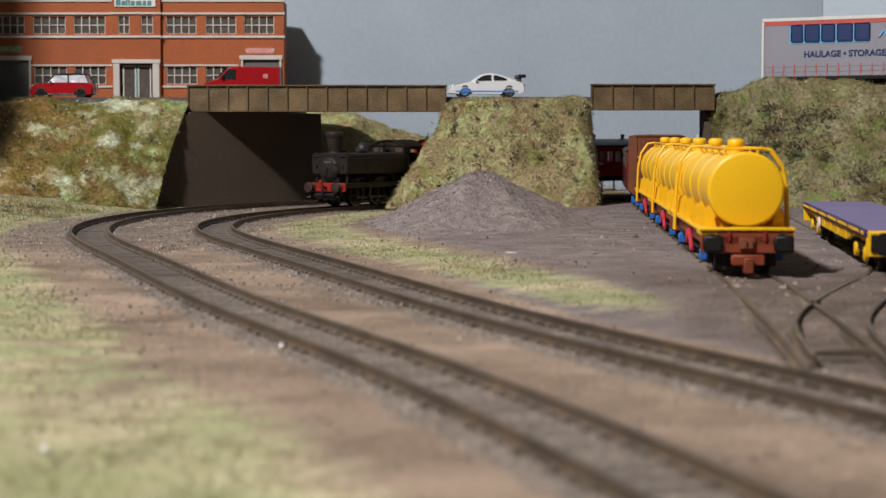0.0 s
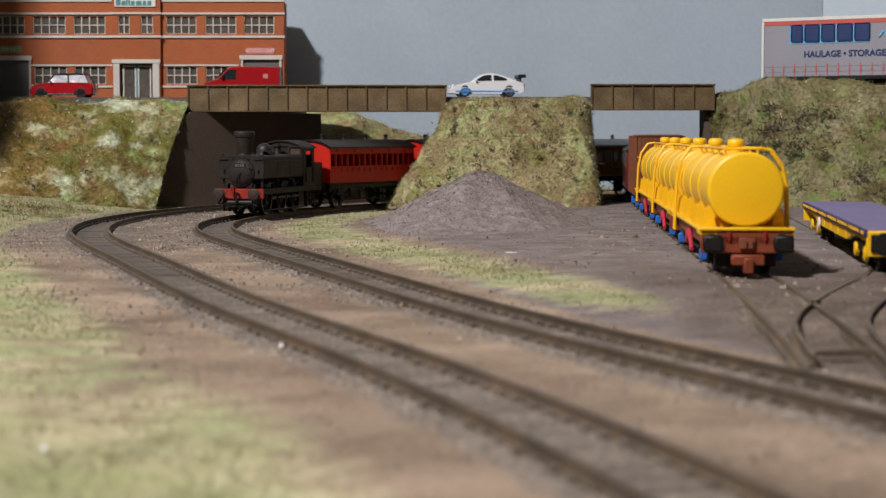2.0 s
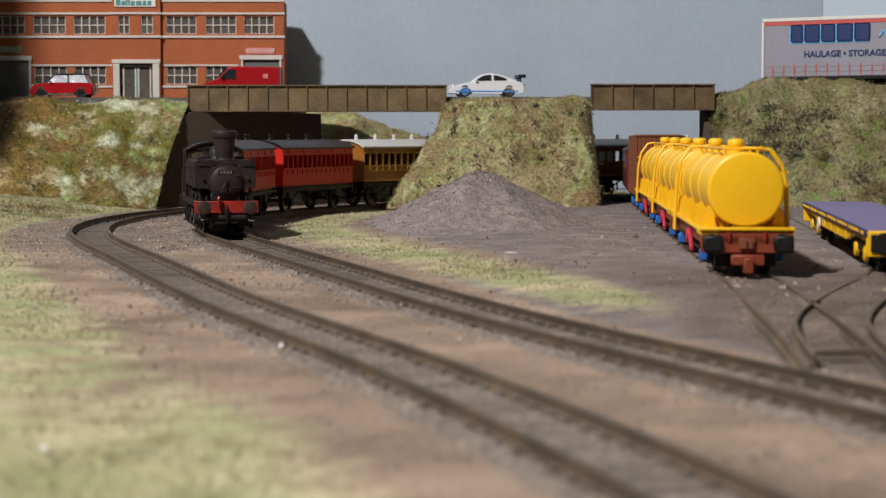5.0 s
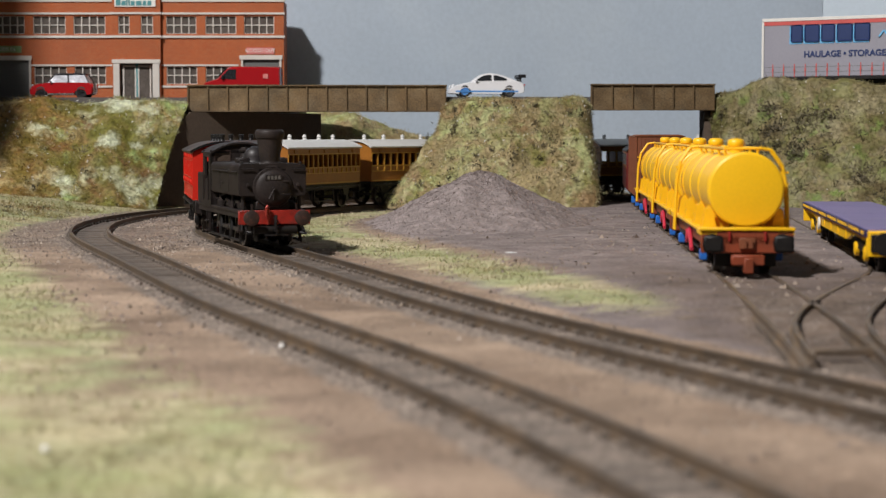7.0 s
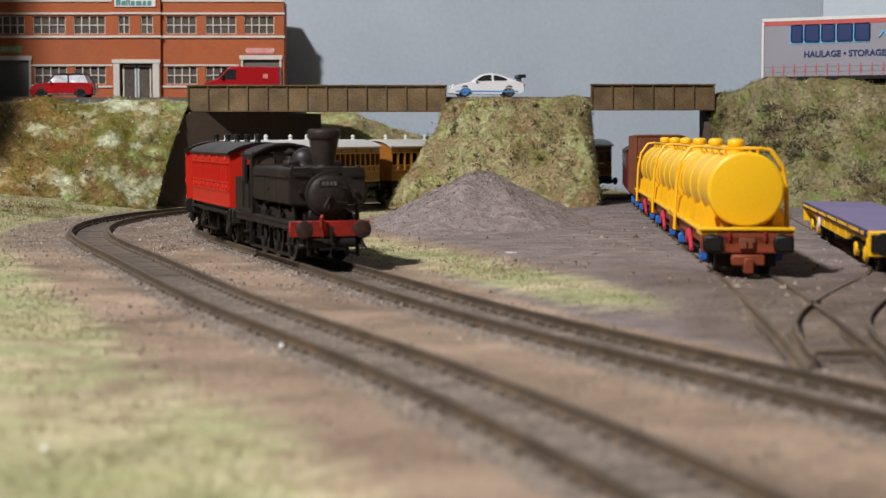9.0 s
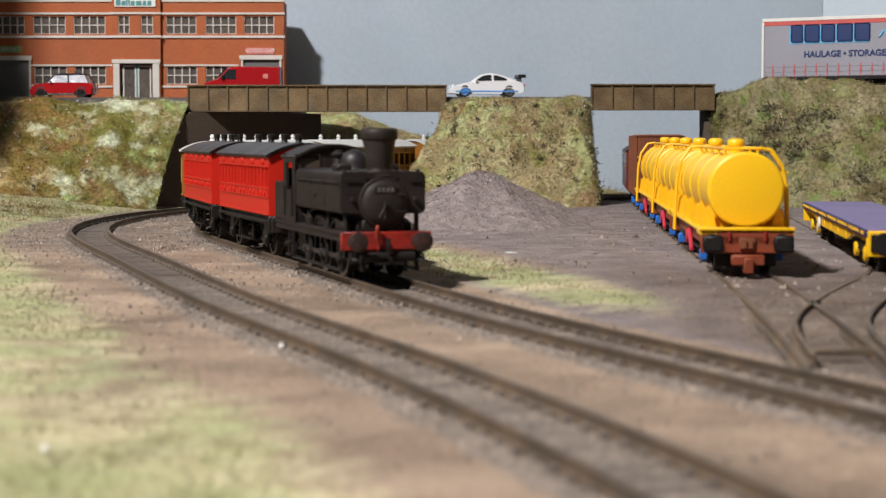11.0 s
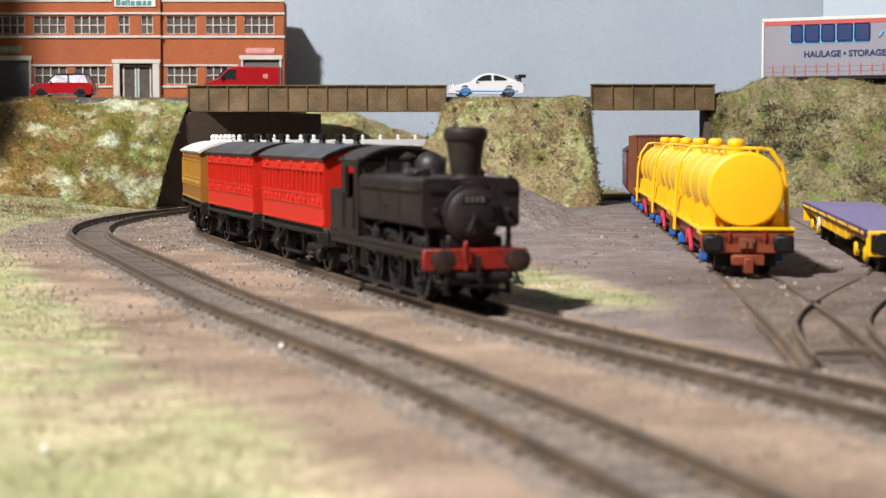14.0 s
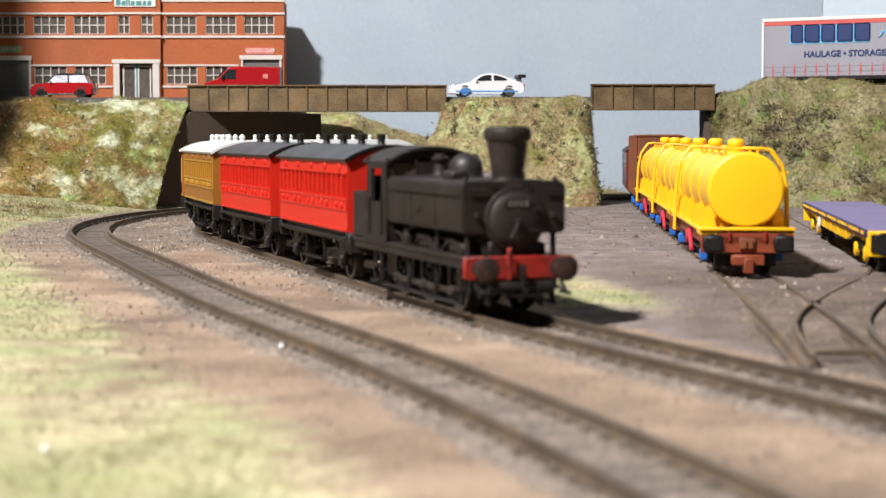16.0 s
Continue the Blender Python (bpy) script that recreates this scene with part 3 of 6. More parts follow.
def blades(P, Nn, length, width, lean, rng):
    """Thin three-cornered fibres at the points P along the normals Nn."""
    n = len(P)
    r = rng.normal(size=(n, 3))
    d = Nn + r * lean
    d /= np.linalg.norm(d, axis=1)[:, None]
    s = np.cross(d, rng.normal(size=(n, 3)))
    s /= np.linalg.norm(s, axis=1)[:, None]
    ln = length * rng.uniform(0.5, 1.4, n)[:, None]
    w = width * rng.uniform(0.6, 1.3, n)[:, None]
    bend = rng.normal(size=(n, 3)) * ln * 0.22
    co = np.stack([P - s * w / 2 - d * 0.3, P + s * w / 2 - d * 0.3, P + d * ln * 0.55 + s * w * 0.3 + bend * 0.4, P + d * ln + bend], 1).reshape(-1, 3) * U
    f = (np.arange(n) * 4)[:, None] + np.array([0, 1, 2, 3])
    return co, [(a, b, c) for a, b, c, _ in f] + [(a, c, d_) for a, b, c, d_ in f]


def ground_scatter():
    rng = np.random.default_rng(11)
    n = 420000
    # more fibres where the view is sharp
    X = rng.uniform(-330, 230, n); Y = rng.uniform(170, 1120, n)
    z, grass, yard, ball = ground_fields(X, Y)
    clump = np.clip(np.array([0.5 + 0.9 * bumps(x, y, 3, 15) for x, y in zip(X, Y)]), 0, 1)
    keep = rng.uniform(size=n) < np.clip(grass * 1.1 - 0.12, 0, 1) ** 1.5 * (0.55 + 0.45 * clump) * (ball < 0.3)
    P = np.stack([X, Y, z], -1)[keep]
    co, f = blades(P, np.tile([0, 0, 1.0], (len(P), 1)), 1.4, 0.28, 0.85, rng)
    scatter_mesh("ground_grass", co, f, M["grass"], "short yellow-green scatter grass on the sandy baseboard", "grass")
    # loose grit: little three-sided stones
    n = 95000
    X = rng.uniform(-300, 220, n); Y = rng.uniform(200, 1120, n)
    z, grass, yard, ball = ground_fields(X, Y)
    keep = (rng.uniform(size=n) < (0.35 + 0.5 * (ball > 0.25) * (ball < 0.97)) * (1 - 0.86 * smooth_step(0.3, 0.8, yard)) * (1 - 0.6 * smooth_step(520, 380, Y)) * (1 - 0.85 * smooth_step(0.3, 0.7, grass))) & ((np.abs(side_of(INNER, X, Y)) > 9.5) & (np.abs(side_of(OUTER, X, Y)) > 9.5))
    X, Y, z = X[keep], Y[keep], z[keep]
    n = len(X)
    r = rng.gamma(2.0, 0.13, n)[:, None] + 0.16
    base = np.stack([X, Y, z - 0.05], -1)
    a = rng.uniform(0, 6.28, n)
    ring = [base + r * np.stack([np.cos(a + k * 2.09), np.sin(a + k * 2.09), np.zeros(n)], -1) for k in range(3)]
    top = base + np.stack([np.zeros(n), np.zeros(n), r[:, 0] * 1.1], -1)
    co = np.stack([*ring, top], 1).reshape(-1, 3) * U
    f = []
    for i in range(0, n * 4, 4):
        f += [(i, i + 1, i + 3), (i + 1, i + 2, i + 3), (i + 2, i, i + 3)]
    scatter_mesh("loose_grit", co, f, M["grit"], "loose tan and grey grit strewn over the ground", "gravel")


ground_scatter()


# ---- banks and hills: rows of plan points from foot to crest to back, roughened ----
def resample(row, n):
    row = np.array(row, float)
    s = np.r_[0, np.cumsum(np.linalg.norm(np.diff(row, axis=0), axis=1))]
    t = np.linspace(0, s[-1], n)
    return np.stack([np.interp(t, s, row[:, k]) for k in range(3)], -1)


def bank(name, rows, label, nu, nv, rough, fibre_n, fibre_len, rng_seed, tufts=60, fibre_mat="hill", category="hill", heaps=0, flecks=350):
    rows = [resample(r, nu) for r in rows]
    grid = [rows[0]]
    for a, b in zip(rows, rows[1:]):
        m = max(2, int(nv * np.linalg.norm(b - a, axis=1).mean() / 60))
        for k in range(1, m + 1):
            grid.append(a + (b - a) * k / m)
    G = np.array(grid)
    du, dv = np.gradient(G, axis=1), np.gradient(G, axis=0)
    Nn = np.cross(du, dv)
    Nn /= np.linalg.norm(Nn, axis=2)[..., None] + 1e-9
    h, w = G.shape[:2]
    for i in range(h):
        for j in range(w):
            p = G[i, j]
            e = min(i / 2.0, 1.0)
            d = bumps(*p, 34) * rough + bumps(*p, 9) * rough * 0.45 + bumps(*p, 3.2) * rough * 0.22
            G[i, j] = p + Nn[i, j] * d * e
    co = G.reshape(-1, 3)
    idx = np.arange(h * w).reshape(h, w)
    faces = np.stack([idx[:-1, :-1], idx[:-1, 1:], idx[1:, 1:], idx[1:, :-1]], -1).reshape(-1, 4)
    me = bpy.data.meshes.new(name)
    me.from_pydata((co * U).tolist(), [], faces.tolist())
    me.polygons.foreach_set("use_smooth", [True] * len(me.polygons))
    me.materials.append(M[fibre_mat])
    ob = tagged(new(name, me), label, category, kind="structure")
    rng = np.random.default_rng(rng_seed)

    def points(n, power=1.0):
        i = rng.integers(0, h - 1, n); j = rng.integers(0, w - 1, n)
        a, b = rng.uniform(size=(2, n, 1))
        p = (G[i, j] * (1 - a) + G[i + 1, j] * a) * (1 - b) + (G[i, j + 1] * (1 - a) + G[i + 1, j + 1] * a) * b
        return p, Nn[i, j]

    p, nn = points(fibre_n)
    nn = nn * np.where(nn[:, 2:3] < -0.2, -1, 1)
    rare = np.array([bumps(*q, 16) for q in p]) > -0.62
    p, nn = p[rare], nn[rare]
    co, f = blades(p, nn * 0.35 + np.array([0, -0.05, -0.15]), fibre_len, 0.17, 0.8, rng)
    scatter_mesh("grass_fibres", co, f, M[fibre_mat], "matted straw and olive grass fibres", "grass", ob)
    # white flecks standing in for glints on the grass
    q, qn = points(flecks)
    co, f = blades(q + qn * 0.8, qn, 1.1, 0.5, 1.3, rng)
    scatter_mesh("pale_flecks", co, f, M["bead"], "tiny white flecks standing in for glints on the grass", "flecks", ob)
    # dark foliage clusters of small curled bits
    if tufts:
        c, cn = points(tufts)
        low = c[:, 2] < 66
        c, cn = c[low], cn[low]
        P, D = [], []
        for q, m_ in zip(c, cn):
            k = rng.integers(5, 34)
            r = rng.uniform(0.8, 3.4)
            P.append(q + rng.normal(size=(k, 3)) * r * np.array([1, 0.6, 0.8]) * 0.7 + m_ * 0.8); D.append(np.tile(m_, (k, 1)))
        c, cn = points(heaps * 2)
        low = (c[:, 2] < 62) & (c[:, 2] > 8)
        c, cn = c[low][:heaps], cn[low][:heaps]
        for q, m_ in zip(c, cn):
            k = rng.integers(110, 300)
            r = rng.uniform(5.0, 8.5)
            P.append(q + rng.normal(size=(k, 3)) * r * np.array([1, 0.4, 0.62]) * 0.7 + m_ * 1.6); D.append(np.tile(m_, (k, 1)))
        co, f = blades(np.concatenate(P), np.concatenate(D), 1.9, 0.65, 1.2, rng)
        scatter_mesh("foliage_clumps", co, f, M["lichen"], "dark crumbled foliage clumps", "foliage", ob)
    return ob


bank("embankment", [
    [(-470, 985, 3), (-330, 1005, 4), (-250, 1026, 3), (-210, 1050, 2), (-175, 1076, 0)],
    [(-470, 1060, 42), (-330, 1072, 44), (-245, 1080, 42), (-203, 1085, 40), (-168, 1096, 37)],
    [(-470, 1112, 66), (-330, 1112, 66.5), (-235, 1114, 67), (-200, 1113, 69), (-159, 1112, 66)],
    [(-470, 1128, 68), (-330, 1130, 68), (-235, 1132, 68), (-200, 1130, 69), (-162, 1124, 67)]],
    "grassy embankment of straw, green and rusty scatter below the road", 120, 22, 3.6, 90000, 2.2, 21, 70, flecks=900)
bank("mound", [
    [(-34, 1094, 1), (-36, 1080, 2), (-8, 1066, 2), (40, 1058, 2), (93, 1062, 1), (94.5, 1110, 1)],
    [(-17, 1098, 24), (-18, 1090, 26), (4, 1082, 32), (42, 1074, 34), (91, 1078, 32), (94, 1112, 32)],
    [(0, 1122, 62), (1, 1114, 64), (12, 1106, 66.5), (46, 1100, 68), (88, 1104, 68), (93, 1118, 63)],
    [(4, 1128, 65), (8, 1126, 66.5), (16, 1124, 67.5), (48, 1124, 68), (86, 1124, 68), (92, 1126, 65)]],
    "steep grassy mound between the two bridge spans", 90, 26, 3.4, 70000, 2.0, 22, 120, "hill_straw")
bank("hillside", [
    [(166, 1128, 1), (172, 1090, 1), (190, 1040, 2), (240, 1015, 2), (300, 1010, 2), (420, 1020, 2)],
    [(169, 1130, 34), (176, 1100, 36), (192, 1066, 40), (242, 1048, 40), (300, 1040, 40), (420, 1048, 40)],
    [(171, 1128, 65), (178, 1113, 72), (200, 1097, 81), (244, 1084, 79), (300, 1072, 77), (420, 1076, 76)],
    [(172, 1138, 70), (182, 1130, 74), (206, 1120, 77), (248, 1104, 74), (300, 1090, 72), (420, 1098, 71)]],
    "tall rough grassy hillside with dark foliage clumps", 120, 26, 4.2, 90000, 2.1, 23, 300, "hill_dull", heaps=34)
bank("far_bank", [
    [(-100, 1196, 2), (-60, 1216, 2), (-10, 1254, 2), (60, 1288, 2), (140, 1306, 2), (330, 1308, 2)],
    [(-100, 1222, 50), (-64, 1238, 56), (-20, 1262, 44), (30, 1290, 18), (140, 1312, 18), (330, 1314, 16)],
    [(-100, 1244, 64), (-62, 1256, 62), (-14, 1272, 46), (36, 1292, 19), (140, 1317, 18), (330, 1320, 17)]],
    "low straw-coloured grass bank below the sky board", 80, 14, 3.0, 40000, 2.6, 24, 14, "hill_straw")


def gravel_pile():
    rng = np.random.default_rng(8)
    cx, cy, rx, ry, top = 18, 862, 60, 104, 31.0
    nr, na = 44, 120
    co = []
    for i in range(nr + 1):
        t = i / nr
        for j in range(na):
            a = 6.2832 * j / na
            wob = 1 + 0.10 * math.sin(2 * a + 0.6) + 0.05 * math.sin(5 * a)
            x, y = cx + math.cos(a) * rx * t * wob, cy + math.sin(a) * ry * t * wob
            prof = (1 - t) ** 1.12 if t > 0.12 else (0.88 ** 1.12) + 0.035 * (1 - (t / 0.12) ** 2)
            z = 0.4 + top * prof + (bumps(x, y, 0, 17) * 1.5 + bumps(x, y, 5, 4) * 0.5) * min(1, (1 - t) * 5) + rng.normal(0, 0.12)
            co.append((x * U, y * U, max(z, 0.3) * U))
    f = [(i * na + j, i * na + (j + 1) % na, (i + 1) * na + (j + 1) % na, (i + 1) * na + j) for i in range(nr) for j in range(na)]
    me = bpy.data.meshes.new("gravel_pile")
    me.from_pydata(co, [], f)
    me.polygons.foreach_set("use_smooth", [True] * len(me.polygons))
    me.materials.append(M["gravel"])
    n = 16000
    i, j = rng.integers(0, nr, n), rng.integers(0, na, n)
    C = np.array(co) / U
    a, b = rng.uniform(size=(2, n, 1))
    P = (C[i * na + j] * (1 - a) + C[(i + 1) * na + j] * a) * (1 - b) + (C[i * na + (j + 1) % na] * (1 - a) + C[(i + 1) * na + (j + 1) % na] * a) * b
    gc, gf = blades(P, np.tile([0.0, -0.3, 1.0], (n, 1)), 0.42, 0.8, 0.5, rng)
    heap = scatter_mesh("heap_grains", gc, gf, M["heap"], "fine mauve-grey grains on the gravel heap", "gravel")
    tagged(new("gravel_pile", me), "conical heap of fine grey-mauve gravel in the yard", "gravel pile", kind="stuff")


gravel_pile()


def stray_bits():
    """Dark crumbs and straw over yard and heap, and a few shiny white beads in the scatter."""
    rng = np.random.default_rng(31)
    n = 900
    X = rng.uniform(-60, 130, n); Y = rng.uniform(430, 1040, n)
    t = np.hypot((X - 18) / 60, (Y - 862) / 104)
    z, grass, yard, ball = ground_fields(X, Y)
    keep = (yard > 0.4) & (ball < 0.3) & (t > 0.98)
    P = np.stack([X, Y, z + 0.15], -1)[keep]
    co, f = blades(P, np.tile([0, 0, 0.12], (len(P), 1)) * 1.0 + rng.normal(size=(len(P), 3)) * np.array([1, 1, 0.05]), 0.9, 0.5, 0.05, rng)
    scatter_mesh("dark_crumbs", co, f, M["lichen"], "dark crumbs strewn over the grey yard", "debris")
    bead = bmesh.new()
    lathe(bead, (0, 0, -0.6), (0, 0, 1), [(0, 0.1), (0.2, 0.4), (0.6, 0.62), (1.0, 0.4), (1.2, 0.1)], 10)
    me = finish(bead, True); me.materials.append(M["bead"])
    for x, y in ((-57, 252), (-101, 340), (-89, 352), (-34, 372), (2, 440)):
        o = tagged(new("white_bead", me), "tiny shiny white bead lying on the scatter", "bead", "stray beads")
        z0 = float(ground_fields(np.array([[float(x)]]), np.array([[float(y)]]))[0][0, 0])
        o.location = (x * U, y * U, (z0 + 0.5) * U)


stray_bits()


def bank_foot():
    """Pale green tufts and dark crumbs between the bank and the outer line."""
    rng = np.random.default_rng(41)
    n = 16000
    X = rng.uniform(-340, -176, n); Y = rng.uniform(915, 1030, n)
    z, grass, yard, ball = ground_fields(X, Y)
    keep = (ball < 0.3) & (side_of(OUTER, X, Y) > 24 + rng.uniform(0, 22, n))
    P = np.stack([X, Y, z], -1)[keep]
    co, f = blades(P, np.tile([0, 0, 0.6], (len(P), 1)), 1.9, 0.24, 0.9, rng)
    scatter_mesh("verge_grass", co, f, M["hill"], "pale green and straw fibres at the foot of the bank", "grass")
    C = P[rng.integers(0, len(P), 90)]
    Q = np.concatenate([c + rng.normal(size=(rng.integers(4, 22), 3)) * np.array([2.6, 3.0, 0.4]) for c in C])
    co, f = blades(Q, np.tile([0, 0, 0.5], (len(Q), 1)), 2.0, 0.6, 1.0, rng)
    scatter_mesh("foot_crumbs", co, f, M["lichen"], "dark crumbled foliage at the foot of the bank", "foliage")


bank_foot()
scrap = B((-2.2, 2.2, -1.0, 1.0, 0, 0.35), bev=0.12)
scrap_ob = solid("paper_scrap", scrap, M["bead"], "small crumpled white scrap lying in the yard", "scrap")
scrap_ob.matrix_world = pose(24.8 * U, 645 * U, 3.7 * U, 6, 4, 12)


# ---- room and boards ----
def slab(name, label, x0, x1, y0, y1, z0, z1, material, kind="structure"):
    return solid(name, B((x0, x1, y0, y1, z0, z1)), material, label, kind=kind, smooth=False)


def sky_board():
    """One bent board: close behind the factory, set back behind the tracks."""
    line = Path([(-900, 1238), (-500, 1245), (-160, 1256), (-20, 1278), (125, 1304), (281, 1324)])
    bm = bmesh.new()
    prev = None
    for x, y in list(zip(line.x, line.y))[::6] + [(281, 1324)]:
        q = [bm.verts.new(c) for c in ((x, y, -20), (x, y, 620), (x, y + 8, 620), (x, y + 8, -20))]
        if prev:
            for i in range(4):
                bm.faces.new((prev[i], prev[(i + 1) % 4], q[(i + 1) % 4], q[i]))
        else:
            bm.faces.new(q)
        prev = q
    bm.faces.new(prev)
    solid("backdrop", bm, M["sky"], "pale grey-blue painted sky board with faint brush streaks", kind="structure")


sky_board()
slab("backdrop_side", "brighter pale blue board behind the lorry", 281.05, 900, 1324.6, 1334, -20, 620, M["paper"])
# unseen board, added and cut to shade the factory's and bank's left
solid("wing_board", prism(bmesh.new(), [(-760, -10), (-318, -10), (-322, 113), (-347, 254), (-408, 372), (-408, 540), (-760, 540)], "y", 896, 904), M["room"],
      "unseen board added to shade the left of factory and bank", kind="structure", smooth=False)
slab("wing_board_foot", "plain unseen batten behind the added shade board", -760, -330, 906, 914, -10, 60, M["room"])
slab("wall_left", "plain room wall", -1700, -1690, -1500, 2200, -800, 1700, M["room"])
slab("wall_right", "plain room wall", 1690, 1700, -1500, 2200, -800, 1700, M["room"])
slab("wall_back", "plain room wall behind the viewer", -1700, 1700, -1500, -1490, -800, 1700, M["room"])
slab("wall_far", "plain room wall behind the sky board", -1700, 1700, 2200, 2210, -800, 1700, M["room"])
slab("ceiling", "plain white ceiling", -1700, 1700, -1500, 2200, 1700, 1710, M["room"])
slab("floor", "plain floor under the layout", -1700, 1700, -1500, 2200, -810, -800, M["room"])


# ---- road, bridge, retaining wall ----
def retaining_wall():
    rows = []
    line = Path([(-198, 1082), (-172, 1100), (-157, 1113), (-128, 1142), (-101, 1171), (-82, 1198)])
    for s in np.linspace(0, line.s[-1], 40):
        x, y, th = line.at(s)
        h = 12 + 48.8 * min(1, s / 50)
        x2, y2, _ = line.at(s, 4)
        rows.append(((x, y), (x2, y2), h))
    bm = bmesh.new()
    prev = None
    for (x, y), (x2, y2), h in rows:
        q = [bm.verts.new(c) for c in ((x, y, 0), (x, y, h), (x2, y2, h), (x2, y2, 0))]
        if prev:
            for i in range(4):
                bm.faces.new((prev[i], prev[(i + 1) % 4], q[(i + 1) % 4], q[i]))
        else:
            bm.faces.new(q)
        prev = q
    bm.faces.new(prev)
    solid("retaining_wall", bm, M["wall"], "plain brown curved retaining wall under the bridge", kind="structure")


retaining_wall()


def girder(x0, x1, z0, z1, label):
    g = thing("bridge_girder", label, "bridge girder", group="bridge spans")
    y = 1122.0
    part("web_plate", B((x0, x1, y, y + 2.5, z0 + 0.8, z1 - 0.8)), M["girder"], g, smooth=False)
    part("top_flange", B((x0 - 0.3, x1 + 0.3, y - 1.6, y + 4.1, z1 - 0.9, z1), bev=0.15), M["girder"], g, smooth=False)
    part("bottom_flange", B((x0, x1, y - 1.5, y + 4.0, z0, z0 + 0.9), bev=0.15), M["girder"], g, smooth=False)
    rib = finish(B((-0.5, 0.5, -1.1, 0.0, z0 + 0.9, z1 - 0.9), bev=0.12))
    n = round((x1 - x0) / 12.2)
    for i in range(n + 1):
        o = part("stiffener", rib, M["girder"], g)
        o.location = ((x0 + 0.6 + (x1 - x0 - 1.2) * i / n) * U, y * U, 0)


girder(-161, 2.2, 61, 78, "long brown plate girder with upright stiffeners")
girder(93, 171, 62, 78.6, "short brown plate girder with upright stiffeners")
slab("road", "dark grey road across the bridges", -163, 171.9, 1126.5, 1215, 66, 70.6, M["deck"])
slab("forecourt", "dark grey raised yard before the factory", -600, -100, 1124, 1249, 62, 70.2, M["deck"])
slab("road_beside_hill", "dark grey road along the hill top", 204, 620, 1142, 1318, 60, 70.4, M["deck"])
slab("bridge_pier", "dark upright bridge abutment", 165.5, 171, 1128, 1150, 0, 65.9, M["wall"])
slab("mound_core", "dark earth core of the mound under the road", 12, 88, 1108, 1128, 0, 65.8, M["wall"])


# ---- railway tracks ----
def sweep_rail(line, s0, s1, off, step=4.0):
    prof = [(-1.1, 1.5), (-1.1, 1.9), (-0.35, 2.1), (-0.35, 3.2), (-0.6, 3.4), (-0.6, 3.95), (0.6, 3.95), (0.6, 3.4), (0.35, 3.2), (0.35, 2.1), (1.1, 1.9), (1.1, 1.5)]
    bm = bmesh.new()
    prev = None
    s = s0
    while s <= s1:
        rows = [line.at(s, off + p[0]) for p in prof]
        q = [bm.verts.new((r[0], r[1], p[1])) for r, p in zip(rows, prof)]
        if prev:
            for i in range(len(q)):
                bm.faces.new((prev[i], prev[(i + 1) % len(q)], q[(i + 1) % len(q)], q[i]))
        else:
            bm.faces.new(q)
        prev = q
        s += step
    bm.faces.new(prev)
    return bm


def chair_bits(bm, sgn):
    for c in (-8.25, 8.25):
        box(bm, c - 2.0, c - 0.75, -1.1, 1.1, 1.35, 2.35, bev=0.2)
        box(bm, c + 0.75, c + 2.0, -1.1, 1.1, 1.35, 2.35, bev=0.2)
    return bm


SLEEPER = finish(chair_bits(B((-12.6, 12.6, -1.6, 1.6, 0.1, 1.45), bev=0.2), 1))
SLEEPER.materials.append(M["sleeper"])


def track(line, s0, s1, label, spacing=7.6, sunk=0.0):
    t = thing("railway_track", label, "railway track", group="railway tracks")
    part("rail", sweep_rail(line, s0, s1, 8.25), M["rail"], t)
    part("rail", sweep_rail(line, s0, s1, -8.25), M["rail"], t)
    n = int((s1 - s0) / spacing)
    rng = random.Random(n)
    for i in range(n):
        s = s0 + (i + 0.5) * spacing
        x, y, th = line.at(s)
        o = part("sleeper", SLEEPER, M["sleeper"], t)
        o.matrix_basis = pose(x * U, y * U, (rng.uniform(-0.25, 0.05) - sunk) * U, 0, 0, -math.degrees(th) + rng.uniform(-1, 1))
    return t


def s_for_y(line, y):
    return float(np.interp(y, line.y, line.s))


track(OUTER, -860, 760, "curved outer running line with rusty rails and dark sleepers")
track(INNER, -860, 760, "curved inner running line with rusty rails and dark sleepers")
track(YARD, s_for_y(YARD, 322), YARD.s[-1], "straight yard siding with rails sunk in grey dust", sunk=0.9)
yard_points = track(LOOP, 4, LOOP.s[-1], "curved yard siding joining at a set of points", sunk=0.9)
part("stretcher_bar", B((74, 88, 355.6, 357.6, 2.2, 3.7), bev=0.2), M["rail"], yard_points, "dark bar across the points")


